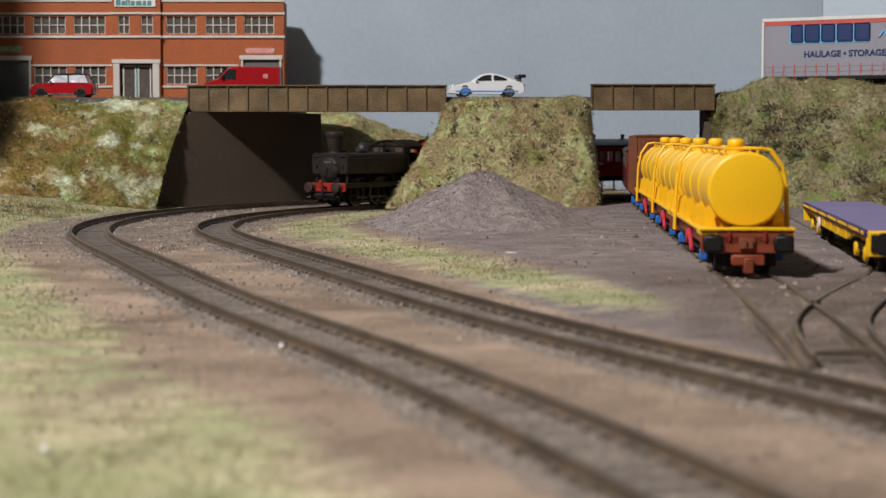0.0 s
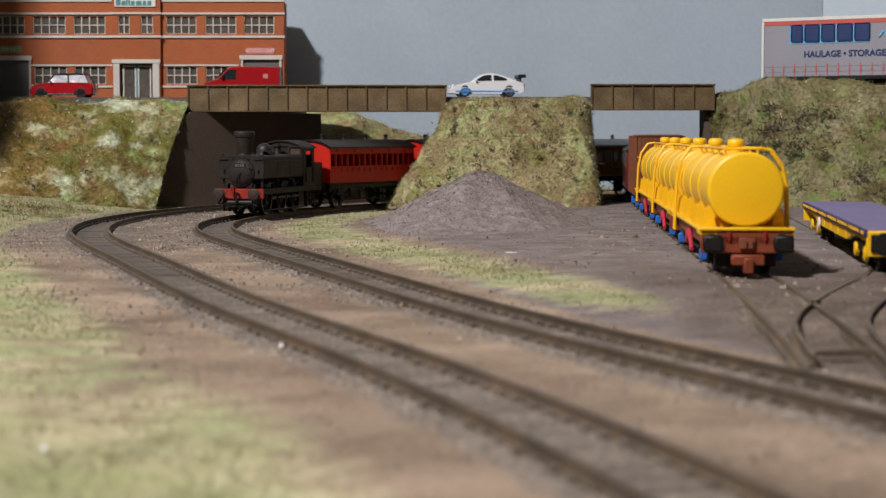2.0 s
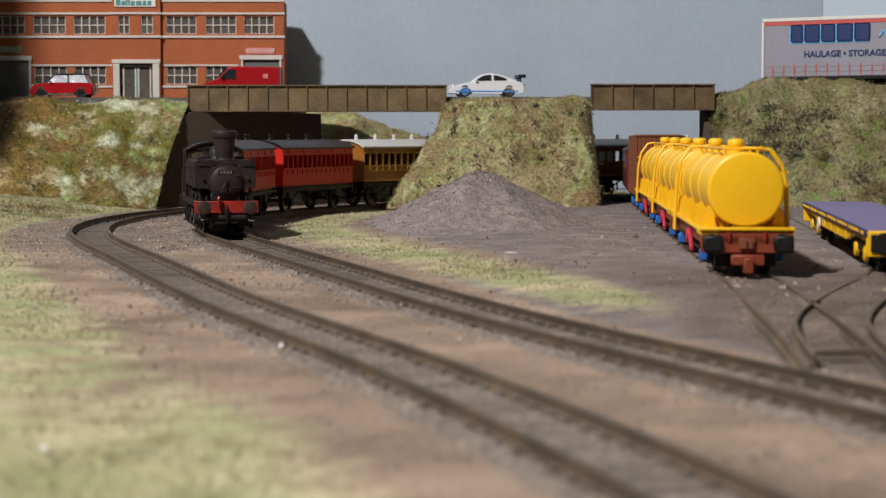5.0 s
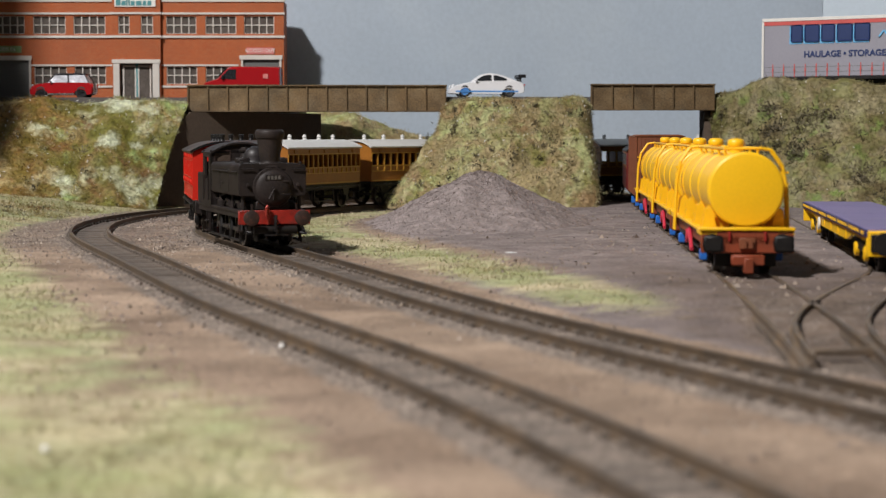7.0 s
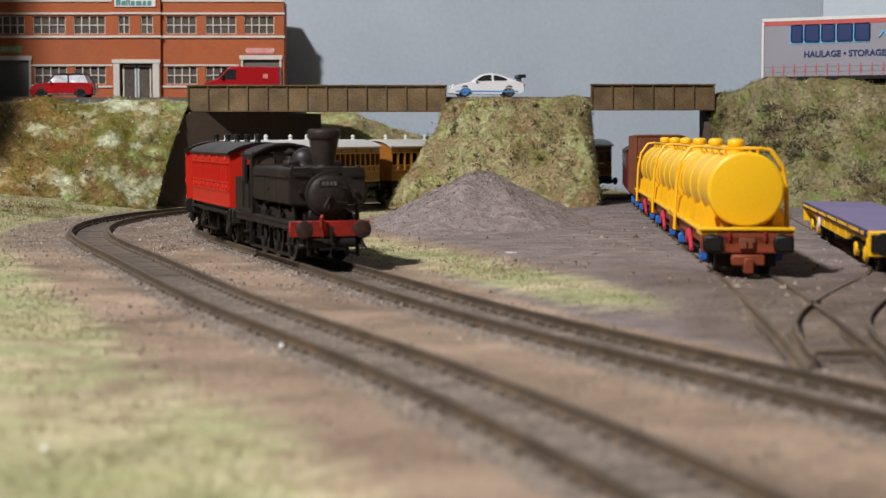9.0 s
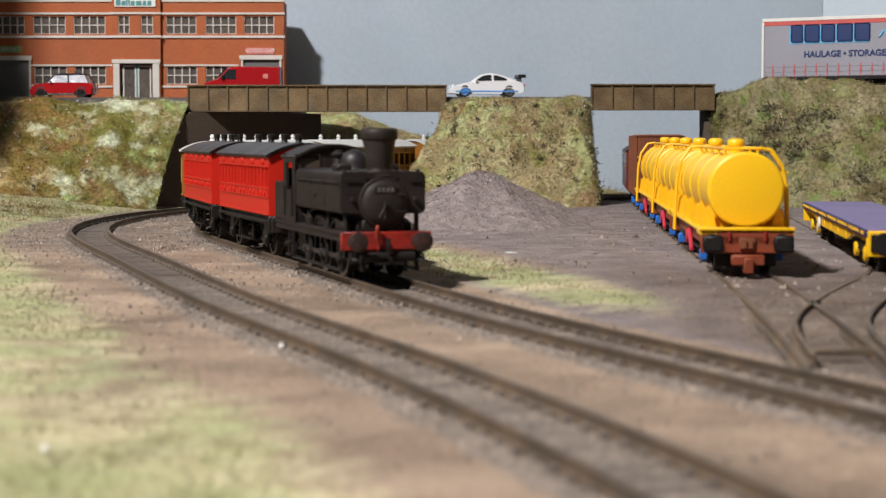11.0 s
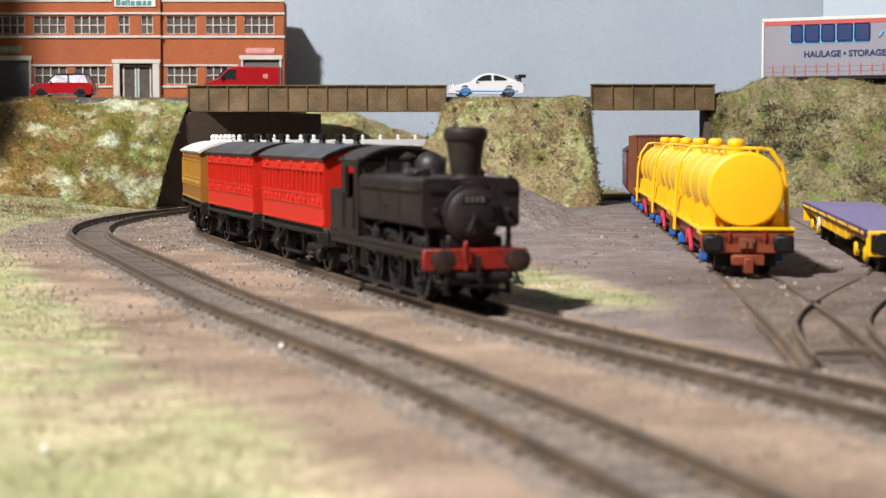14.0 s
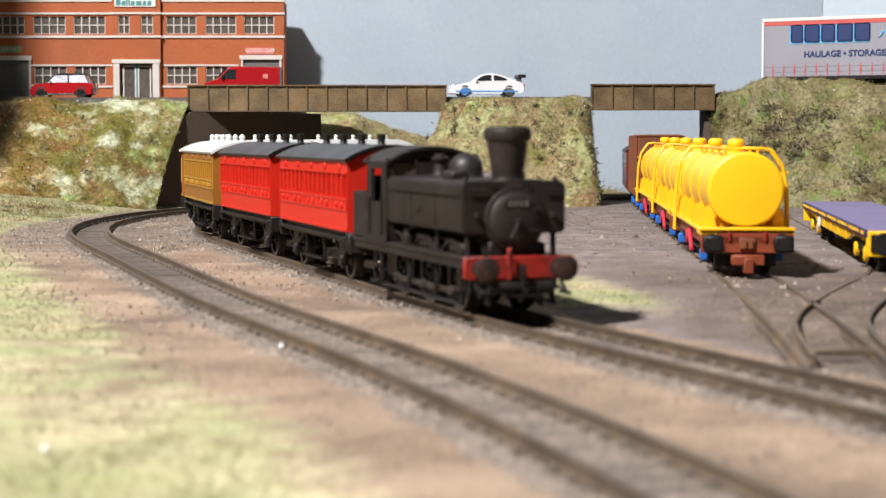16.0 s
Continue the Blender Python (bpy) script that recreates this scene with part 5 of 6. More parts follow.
def tank_wagon(m):
    w = thing("tank_wagon", "bright yellow four-wheeled tank wagon with brown chassis and blue axleboxes", "tank wagon", group="yellow tank wagons")
    Yl = M["yellow"]
    h = 65.0
    bm = B((-11.6, -9.6, -h, h, 8.2, 12.6), (9.6, 11.6, -h, h, 8.2, 12.6), (-9, 9, -h, h, 9.5, 12.0), (-14, 14, h - 2, h, 6.8, 13.6), (-14, 14, -h, -h + 2, 6.8, 13.6), (-8, 8, -6, 6, 8, 12), bev=0.25)
    part("chassis", bm, M["chassis_red"], w, "red-brown chassis")
    bm = bmesh.new()
    prof = [(0, 0.2), (0.1, 10.6), (0.25, 11.2), (0.7, 11.6), (3.4, 11.6), (3.8, 11.1), (5.6, 11.1), (6.0, 11.5)]
    for k in range(3):
        d = 13 + k * 34.0
        prof += [(d, 11.5), (d + 0.3, 11.15), (d + 27.0, 11.15), (d + 27.3, 11.5)]
    prof += [(116.0, 11.5), (116.4, 11.1), (118.2, 11.1), (118.6, 11.6), (121.3, 11.6), (121.75, 11.2), (121.9, 10.6), (122, 0.2)]
    lathe(bm, (0, -h + 4, 25.9), (0, 1, 0), prof, 44)
    tank = part("tank_barrel", bm, Yl, w)
    for y in (-51, -20, 20, 51):
        for sx in (-1, 1):
            bm = bmesh.new()
            prism(bm, [(sx * 4.0, 13.2), (sx * 12.6, 13.2), (sx * 12.4, 16.0), (sx * 10.6, 21.0), (sx * 8.0, 18.0), (sx * 4.0, 15.2)], "y", y - 1.0, y + 1.0)
            prism(bm, [(sx * 8.0, 13.2), (sx * 12.8, 13.2), (sx * 12.0, 19.5), (sx * 10.2, 20.6)], "y", y - 4, y - 3.2)
            prism(bm, [(sx * 8.0, 13.2), (sx * 12.8, 13.2), (sx * 12.0, 19.5), (sx * 10.2, 20.6)], "y", y + 3.2, y + 4)
            part("saddle_bracket", bm, Yl, w)
    bm = B((-14.2, -9.0, h - 14, h, 12.2, 13.8), (9.0, 14.2, h - 14, h, 12.2, 13.8), (-14.2, -9.0, -h, -h + 14, 12.2, 13.8), (9.0, 14.2, -h, -h + 14, 12.2, 13.8), (-13.4, -11.0, -h, h, 12.65, 13.6), (11.0, 13.4, -h, h, 12.65, 13.6), (-14.4, 14.4, h - 3, h + 0.6, 13.65, 14.6), (-14.4, 14.4, -h - 0.6, -h + 3, 13.65, 14.6), bev=0.2)
    part("platform_frame", bm, Yl, w)
    # top hatches
    for y in (29, -41):
        bm = bmesh.new()
        lathe(bm, (0, y, 36.4), (0, 0, 1), [(0, 1.9), (2.4, 1.9), (2.6, 2.6), (3.3, 2.85), (4.3, 2.7), (4.9, 2.1), (5.1, 0.7)], 18)
        part("hatch", bm, Yl, w)
    bm = bmesh.new()
    for sx in (-1, 1):
        tube(bm, [(sx * 5.2, -46, 38.4), (sx * 5.2, 48, 38.4)], 0.55, 6)
        for y in (-44, -24, 0, 24, 46):
            tube(bm, [(sx * 5.2, y, 38.4), (sx * 4.8, y, 36.2)], 0.45, 5)
    for y in (-46, 48):
        tube(bm, [(-5.2, y, 38.4), (5.2, y, 38.4)], 0.5, 6)
    part("catwalk", bm, Yl, w)
    for sx, y in ((-1, 50), (1, -50)):
        bm = bmesh.new()
        for dy in (-2.2, 2.2):
            tube(bm, [(sx * 5.0, y + dy, 38.6), (sx * 8.6, y + dy, 38.0), (sx * 12.0, y + dy, 33.0), (sx * 13.4, y + dy, 26), (sx * 13.9, y + dy, 13.2), (sx * 14.0, y + dy, 8)], 0.5, 6)
        lad = part("ladder", bm, Yl, w)
        rung = finish(tube(bmesh.new(), [(sx * 13.6, y - 2.2, 0), (sx * 13.6, y + 2.2, 0)], 0.38, 5))
        for z in (10, 13.5, 17, 20.5, 24, 27.5, 31):
            part("rung", rung, Yl, lad).location.z = z * U
    for y in (-46, 46):
        for sx in (-1, 1):
            bm = B((sx * 10.2 - 0.4, sx * 10.2 + 0.4, y - 5, y + 5, 4.6, 8.6), bev=0.2)
            tube(bm, [(sx * 11, y - 12, 8.4), (sx * 11, y - 4, 7.2), (sx * 11, y + 4, 7.2), (sx * 11, y + 12, 8.4)], 0.8, 6)
            part("axle_guard", bm, M["frame"], w)
            part("axlebox", B((sx * 11.6 - 1.2, sx * 11.6 + 1.2, y - 2.2, y + 2.2, 3.4, 7.0), bev=0.4), M["blue"], w, "bright blue axlebox")
            part("brake_block", B((sx * 9.6 - 1.2, sx * 9.6 + 1.2, y - 9.8, y - 7.6, 2.2, 8.4), bev=0.3), M["frame"], w)
        wheelset(w, y, 6.4, M["wheel"], half=7.4, spokes=8)
    for sx in (-1, 1):
        bm = bmesh.new()
        tube(bm, [(sx * 12.2, -2, 10.8), (sx * 12.6, 10, 6.6), (sx * 12.8, 15, 4.8)], 0.7, 6)
        lathe(bm, (sx * 12.2, -8, 8.0), (sx, 0, 0), [(0, 2.4), (0.8, 2.4)], 14)
        part("brake_lever", bm, M["pink"], w, "crimson brake lever")
        part("brake_beam", B((sx * 10.5 - 0.4, sx * 10.5 + 0.4, -20, 20, 5.4, 6.2)), M["frame"], w)
    for y, sg in ((h, 1), (-h, -1)):
        for sx in (-1, 1):
            bm = B((sx * 10.6 - 3.0, sx * 10.6 + 3.0, *sorted((y + sg * 3.1, y + sg * 4.2)), 7.2, 12.4), bev=0.7)
            lathe(bm, (sx * 10.6, y, 9.8), (0, sg, 0), [(0, 2.9), (1.2, 2.9), (1.3, 2.2), (3.2, 2.2)], 18)
            part("buffer", bm, M["frame"], w)
        bm = B((-5.0, 5.0, min(y, y + sg * 3), max(y, y + sg * 3), 3.2, 6.4), bev=0.4)
        box(bm, -1.4, 1.4, min(y, y + sg * 6), max(y, y + sg * 6), 1.0, 5.6, bev=0.3)
        part("coupling", bm, M["chassis_red"], w, "rust-red coupling block")
        bm = B((-2.4, 2.4, min(y, y + sg * 0.8), max(y, y + sg * 0.8), 8.0, 11.4), bev=0.2)
        box(bm, -1.5, -0.4, min(y, y + sg * 1.5), max(y, y + sg * 1.5), 8.4, 10.8)
        box(bm, 0.4, 1.5, min(y, y + sg * 1.5), max(y, y + sg * 1.5), 8.4, 10.8)
        part("draw_hook", bm, M["oxide"], w)
        # black plate added for the dark underframe and shade behind the coupling
        part("brake_gear", B((-9.4, 9.4, *sorted((y - sg * 5.5, y - sg * 7.5)), 2.4, 7.6), bev=0.3), M["frame"], w)
        for sx in (-1, 1):
            part("lamp_iron", B((sx * 5.4 - 0.35, sx * 5.4 + 0.35, *sorted((y, y + sg * 0.7)), 10.4, 13.4), bev=0.1), M["beam_red"], w, "small red lamp iron")
    w.matrix_world = m
    return w


def van(m):
    w = thing("goods_van", "plain oxide-brown goods van standing behind the tank wagons", "goods van")
    h = 40
    bm = B((-13.4, 13.4, -h, h, 10.0, 42.0), bev=0.3)
    part("body", bm, M["oxide"], w)
    plank = finish(B((-0.85, 0.85, -0.3, 0.3, 10.5, 41), bev=0.08))
    post = finish(B((-0.5, 0.5, -0.5, 0.5, 10, 41.5), bev=0.1))
    for y in (h, -h):
        for x in range(-11, 12, 2):
            part("plank", plank, M["oxide"], w).location = (x * U, y * U, 0)
        for x in (-13, 13):
            part("corner_post", post, M["oxide"], w).location = (x * U, y * U, 0)
    for sx in (-1, 1):
        for y in range(-36, 38, 8):
            part("side_post", post, M["oxide"], w).location = (sx * 13.3 * U, y * U, 0)
    part("roof", prism(bmesh.new(), [(-13.8, 41.8), (13.8, 41.8), (10, 42.8), (-10, 42.8)], "y", -h - 0.6, h + 0.6), M["oxide"], w)
    part("underframe", B((-11, 11, -h, h, 7.5, 10), bev=0.2), M["frame"], w)
    for y in (-22, 22):
        for sx in (-1, 1):
            part("axlebox", B((sx * 11.4 - 1.2, sx * 11.4 + 1.2, y - 2, y + 2, 3.6, 7.6), bev=0.3), M["blue"], w, "blue axlebox")
        wheelset(w, y, 6.4, half=7.4, spokes=8)
    buffers(w, h, 1, 10.0); buffers(w, -h, -1, 10.0)
    coupling(w, h, 1); coupling(w, -h, -1)
    w.matrix_world = m


def brake_coach(m):
    w = thing("parked_coach", "dark maroon coach with a cream line, parked under the bridge", "railway coach")
    h = 70
    part("body", B((-13.6, 13.6, -h, h, 10, 33), bev=0.4), M["maroon"], w)
    part("roof", prism(bmesh.new(), [(-14, 33), *reversed(arc(0, 14, 23.6, 53.5, 126.5, 10)), (14, 33)][::-1], "y", -h - 0.8, h + 0.8), M["black_roof"], w)
    for sx in (-1, 1):
        for z in (23.2, 31.4):
            part("lining", B((sx * 13.7 - 0.15, sx * 13.7 + 0.15, -h + 1, h - 1, z, z + 0.7)), M["teak"], w, "thin cream lining", smooth=False)
        for i in range(9):
            y = -h + 12 + i * 14.5
            part("window_pane", B((sx * 13.65 - 0.15, sx * 13.65 + 0.15, y - 4, y + 4, 24.6, 30.8)), M["glazing"], w, smooth=False)
    part("underframe", B((-11, 11, -h + 1, h - 1, 7.4, 10)), M["frame"], w)
    for y in (-52, -36, 36, 52):
        wheelset(w, y, 6.0, half=7.4, spokes=8)
    buffers(w, -h, -1, 9.5)
    w.matrix_world = m


def flat_wagon(m):
    """Low container flat; origin at mid-length."""
    w = thing("flat_wagon", "empty container flat wagon with purple deck and yellow frame", "flat wagon")
    h = 114
    n = 4
    for i in range(n):
        y0 = -h + 1 + i * (2 * h - 2) / n
        part("deck_panel", B((-14.0, 14.0, y0 + 0.3, y0 + (2 * h - 2) / n - 0.3, 12.8, 14.2), bev=0.2), M["purple"], w, smooth=False)
    part("deck_edge", B((-14.8, -14.05, -h, h, 11.6, 13.9), (14.05, 14.8, -h, h, 11.6, 13.9), bev=0.15), M["navy"], w, "navy deck edge")
    bm = bmesh.new()
    for sx in (-1, 1):
        for k in range(50):
            y = -h + 5 + k * 4.4
            if k % 8 == 7:
                continue
            prism(bm, [(y, 13.4), (y + 2.0, 13.4), (y + 2.9, 12.3), (y + 0.9, 12.3)], "x", sx * 14.82 - 0.12, sx * 14.82 + 0.12)
    part("edge_stripe", bm, M["yellow"], w, "yellow slanted edge marks", smooth=False)
    bm = bmesh.new()
    for sx in (-1, 1):
        x = sx * 13.2
        prism(bm, [(-h + 1, 12.7), (h - 1, 12.7), (h - 1, 10.2), (h - 46, 10.2), (h - 62, 7.6), (-h + 62, 7.6), (-h + 46, 10.2), (-h + 1, 10.2)], "x", x - 0.6, x + 0.6)
        box(bm, x - 0.9, x + 0.9, -h + 1, h - 1, 11.2, 12.7)
        for k in range(9):
            y = -h + 14 + k * 25
            box(bm, x - 0.9, x + 0.9, y - 0.6, y + 0.6, 8.2 if abs(y) < 55 else 10.2, 12.6)
    for y0, y1 in ((-h, -h + 2.4), (h - 2.4, h)):
        box(bm, -14.4, 14.4, y0, y1, 5.8, 13.6, bev=0.3)
    part("side_frame", bm, M["yellow"], w, "yellow side frame")
    part("cross_member", B((-12, 12, -h + 3, h - 3, 9.4, 12.7)), M["frame"], w)
    for yb in (-80, 80):
        for sx in (-1, 1):
            bm = B((sx * 11.2 - 0.8, sx * 11.2 + 0.8, yb - 20, yb + 20, 5.2, 8.0), bev=0.4)
            part("bogie_frame", bm, M["frame"], w)
            for y in (yb - 13, yb + 13):
                bm = bmesh.new()
                lathe(bm, (sx * 11.4, y, 5.4), (sx, 0, 0), [(0, 2.4), (1.2, 2.4), (1.5, 1.8)], 14)
                part("axlebox_cover", bm, M["yellow"], w, "round yellow axlebox cover")
        for y in (yb - 13, yb + 13):
            wheelset(w, y, 5.6, M["frame"], half=7.4, spokes=8)
    for sx in (-1, 1):
        bm = bmesh.new()
        lathe(bm, (sx * 14.2, -40, 8.4), (sx, 0, 0), [(0, 2.5), (0.7, 2.5)], 16)
        part("brake_wheel", bm, M["sign_white"], w, "white handwheel")
    for y, sg in ((h, 1), (-h, -1)):
        for sx in (-1, 1):
            bm = B((sx * 9.2 - 4.0, sx * 9.2 + 4.0, min(y, y + sg * 0.7), max(y, y + sg * 0.7), 7.0, 12.6), bev=0.25)
            lathe(bm, (sx * 9.2, y, 9.8), (0, sg, 0), [(0, 2.4), (2.5, 2.2), (2.6, 3.6), (3.4, 3.6)], 16)
            part("buffer", bm, M["frame"], w)
        coupling(w, y, sg, 4.6)
    w.matrix_world = m


def on_line(line, s, turn=180.0):
    x, y, th = line.at(s)
    return pose(x * U, y * U, RAIL * U, 0, 0, -math.degrees(th) + turn)


for k in range(3):
    tank_wagon(on_line(YARD, s_for_y(YARD, 538) + 65 + k * 139))
van(on_line(YARD, s_for_y(YARD, 538) + 462))
brake_coach(on_line(YARD, s_for_y(YARD, 538) + 580))
fw = math.degrees(math.atan2(27.2, 231))
flat_wagon(pose((141.2 + 14.6) * U, 648 * U, RAIL * U, 0, 0, 180 - fw))

LOCO, LOCO_WHEELS, LOCO_RODS = locomotive()
COACHES = []
RED = "glossy red four-wheeled coach with black roof and round vents"
TEAK = "teak-brown four-wheeled coach with white roof and knob vents"
for k in range(6):
    teak = k > 1
    COACHES.append(coach("railway_coach", TEAK if teak else RED, M["teak"] if teak else M["red"], M["teak_dark"] if teak else M["red_glass"],
                         M["white_roof"] if teak else M["black_roof"], M["white_roof"] if teak else M["frame"], teak))


# ---- factory ----
def factory():
    f = thing("factory", "two-storey orange brick factory with white bands and steel windows", "factory")
    Y0 = 1220.0
    k = Y0 / 3144.0

    def X(p): return (p - 784) * k
    def Z(p): return 46.7 - (p - 239) * k
    zb, zt = 70.2, Z(6)
    upper = [(-130, -84), (-66, -8), (-4, 48), (63, 120), (134, 190), (297, 350), (366, 420), (434, 487)]
    lower = [(64, 121), (135, 190), (297, 351), (366, 420)]
    bay_up = [(214, 234), (254, 275)]
    holes = [(X(a), X(b), Z(62), Z(31)) for a, b in upper] + [(X(a), X(b), Z(150), Z(119)) for a, b in lower]
    shutters = [(X(-60), X(55), zb, Z(108)), (X(432), X(496), zb, Z(107))]
    bay_holes = [(X(a), X(b), Z(62), Z(31)) for a, b in bay_up]
    door = (X(216), X(274), zb, Z(114))

    def wall(x0, x1, z0, z1, y0, y1, cuts):
        xs = sorted({x0, x1, *[c[0] for c in cuts], *[c[1] for c in cuts]})
        zs = sorted({z0, z1, *[c[2] for c in cuts], *[c[3] for c in cuts]})
        bm = bmesh.new()
        full = lambda i, j: 0 <= i < len(xs) - 1 and 0 <= j < len(zs) - 1 and not any(
            q[0] < (xs[i] + xs[i + 1]) / 2 < q[1] and q[2] < (zs[j] + zs[j + 1]) / 2 < q[3] for q in cuts)
        vert = {}

        def v(i, j, y):
            if (i, j, y) not in vert:
                vert[i, j, y] = bm.verts.new((xs[i], y, zs[j]))
            return vert[i, j, y]

        for i in range(len(xs) - 1):
            for j in range(len(zs) - 1):
                if not full(i, j):
                    continue
                for y in (y0, y1):
                    bm.faces.new((v(i, j, y), v(i + 1, j, y), v(i + 1, j + 1, y), v(i, j + 1, y)))
                for di, dj, p, q in ((-1, 0, (i, j), (i, j + 1)), (1, 0, (i + 1, j), (i + 1, j + 1)), (0, -1, (i, j), (i + 1, j)), (0, 1, (i, j + 1), (i + 1, j + 1))):
                    if not full(i + di, j + dj):
                        bm.faces.new((v(*p, y0), v(*q, y0), v(*q, y1), v(*p, y1)))
        return bm

    xl, xr = X(-200), X(504)
    part("wall_front", wall(xl, X(203), zb, zt, Y0, Y0 + 3, [h for h in holes + shutters if h[1] < X(203)]), M["brick"], f, smooth=False)
    part("wall_front", wall(X(288), xr, zb, zt, Y0, Y0 + 3, [h for h in holes + shutters if h[0] > X(288)]), M["brick"], f, smooth=False)
    part("entrance_bay", wall(X(203), X(288), zb, Z(-16), Y0 - 3, Y0 + 3, bay_holes + [door]), M["brick"], f, "projecting brick entrance bay", smooth=False)
    part("side_wall", B((xr - 3, xr, Y0 + 3, Y0 + 24, zb, zt)), M["brick"], f, smooth=False)
    part("back_wall", B((xl, xr - 3, Y0 + 21, Y0 + 24, zb, zt)), M["brick"], f, smooth=False)
    part("roof", B((xl, xr - 3.2, Y0 + 3.2, Y0 + 20.8, zt - 4, zt - 2.5)), M["shutter"], f, smooth=False)
    # black sheet put in for the darkness behind the windows
    part("inner_screen", B((xl + 1, xr - 4, Y0 + 7, Y0 + 7.6, zb, zt - 5)), M["car_black"], f, "black sheet standing in for the unlit interior", smooth=False)
    for a, b, y in ((xl, X(202.5), Y0), (X(288.5), xr + 0.8, Y0), (X(201), X(290), Y0 - 3)):
        part("cornice", B((a, b, y - 1.0, y - 0.05, Z(28), Z(24.6))), M["trim"], f, "white cornice band", smooth=False)
        part("string_course", B((a, b, y - 1.2, y - 0.05, Z(69), Z(65))), M["trim"], f, "white band under the upper windows", smooth=False)
        if y == Y0:
            part("parapet_cap", B((a, b, y - 0.8, y + 3.2, zt, zt + 1.3)), M["trim"], f, smooth=False)
    for a, b in ((57, 203), (288, 424)):
        part("sill_band", B((X(a), X(b), Y0 - 0.9, Y0 - 0.05, Z(156), Z(152.6))), M["trim"], f, smooth=False)
        part("lintel_band", B((X(a), X(b), Y0 - 0.7, Y0 - 0.05, Z(118.4), Z(115.5))), M["trim"], f, smooth=False)

    def window(x0, x1, z0, z1, y, cols, rows):
        w = part("window", B((x0 + 0.05, x1 - 0.05, y + 1.6, y + 1.9, z0 + 0.05, z1 - 0.05)), M["glazing"], f, "white-barred steel window", smooth=False)
        bars = bmesh.new()
        t = 0.34
        for i in range(cols + 1):
            x = x0 + (x1 - x0) * i / cols
            tt = t * (1.4 if i in (0, cols) else 1)
            box(bars, max(x0, x - tt), min(x1, x + tt), y + 0.6, y + 1.5, z0, z1)
        for j in range(rows + 1):
            z = z0 + (z1 - z0) * j / rows
            box(bars, x0, x1, y + 0.7, y + 1.45, max(z0, z - t), min(z1, z + t))
        part("window_frame", bars, M["trim"], w, smooth=False)

    for h in holes:
        window(*h, Y0, 4, 2)
    for h in bay_holes:
        window(*h, Y0 - 3, 2, 2)
    # entrance
    x0, x1, z0, z1 = door
    part("door_surround", B((X(205), x0, Y0 - 4.2, Y0 - 3.05, zb, Z(114)), (x1, X(286), Y0 - 4.2, Y0 - 3.05, zb, Z(114)), (X(203), X(288), Y0 - 4.6, Y0 - 3.05, Z(114), Z(107)), bev=0.15), M["trim"], f, "white door surround", smooth=False)
    dm = (x0 + x1) / 2
    part("door_post", B((dm - 1.0, dm + 1.0, Y0 - 0.4, Y0 + 0.55, z0, z1)), M["sign_teal"], f, "dark teal post between the doors", smooth=False)
    part("door_back", B((x0, x1, Y0 + 0.6, Y0 + 1.0, z0, z1)), M["shutter"], f, smooth=False)
    for a, b in ((x0 + 1.6, dm - 0.6), (dm + 0.6, x1 - 1.6)):
        d = part("door", B((a, b, Y0 + 0.1, Y0 + 0.4, z0 + 0.6, z1 - 1.6)), M["glazing"], f, "glazed entrance door", smooth=False)
        part("door_frame", B((a, a + 0.9, Y0 - 0.5, Y0 + 0.05, z0 + 0.4, z1 - 1.4), (b - 0.9, b, Y0 - 0.5, Y0 + 0.05, z0 + 0.4, z1 - 1.4), (a + 0.9, b - 0.9, Y0 - 0.5, Y0 + 0.05, z1 - 2.3, z1 - 1.4), (a + 0.9, b - 0.9, Y0 - 0.5, Y0 + 0.05, z0 + 0.4, z0 + 1.4)), M["trim"], d, smooth=False)
    for a, b, c, d in shutters:
        rs = part("roller_shutter", B((a, b, Y0 + 1.7, Y0 + 2.2, c, d)), M["shutter"], f, "grey slatted roller shutter", smooth=False)
        slat = finish(B((a, b, Y0 + 0.8, Y0 + 1.6, 0.12, 1.3), bev=0.1))
        for i in range(int((d - c) / 1.35)):
            part("slat", slat, M["shutter"], rs).location.z = (c + i * 1.35) * U
        part("shutter_lintel", B((a - 2.4, b + 2.0, Y0 - 1.4, Y0 - 0.05, d, d + 3.0), (a - 1.4, a, Y0 - 1.0, Y0 - 0.05, c, d), (b, b + 1.4, Y0 - 1.0, Y0 - 0.05, c, d)), M["trim"], f, smooth=False)
    # signs
    for (a, b, c, d), mt, txt in (((438, 487, 97, 86), "sign_pink", "GOODS OUT"), ((-22, 42, 95, 83), "sign_green", "GOODS IN")):
        s = part("sign_board", B((X(a), X(b), Y0 - 0.8, Y0 - 0.05, Z(c), Z(d))), M[mt], f, "small painted sign board", smooth=False)
        words(txt, 3.4, M["sign_white"], s, pose((X(a) + X(b)) / 2 * U, (Y0 - 0.9) * U, (Z(c) + Z(d)) / 2 * U, 90, 0, 0))
    s = part("name_board", B((X(208), X(280), Y0 - 3.9, Y0 - 3.05, Z(15), Z(-12))), M["sign_white"], f, "white name board", smooth=False)
    bm = bmesh.new()
    for a, b, t in ((211, 219, -1), (220.5, 228, 5), (229, 231.5, -1), (233, 235.5, -1), (237, 244, 5), (246, 256, 5), (258, 264, 5), (266, 273, 5)):
        box(bm, X(a), X(b), Y0 - 4.2, Y0 - 3.95, Z(13), Z(t), bev=0.1)
    part("name_bar", bm, M["sign_teal"], s, "teal bars of the name", smooth=False)


factory()


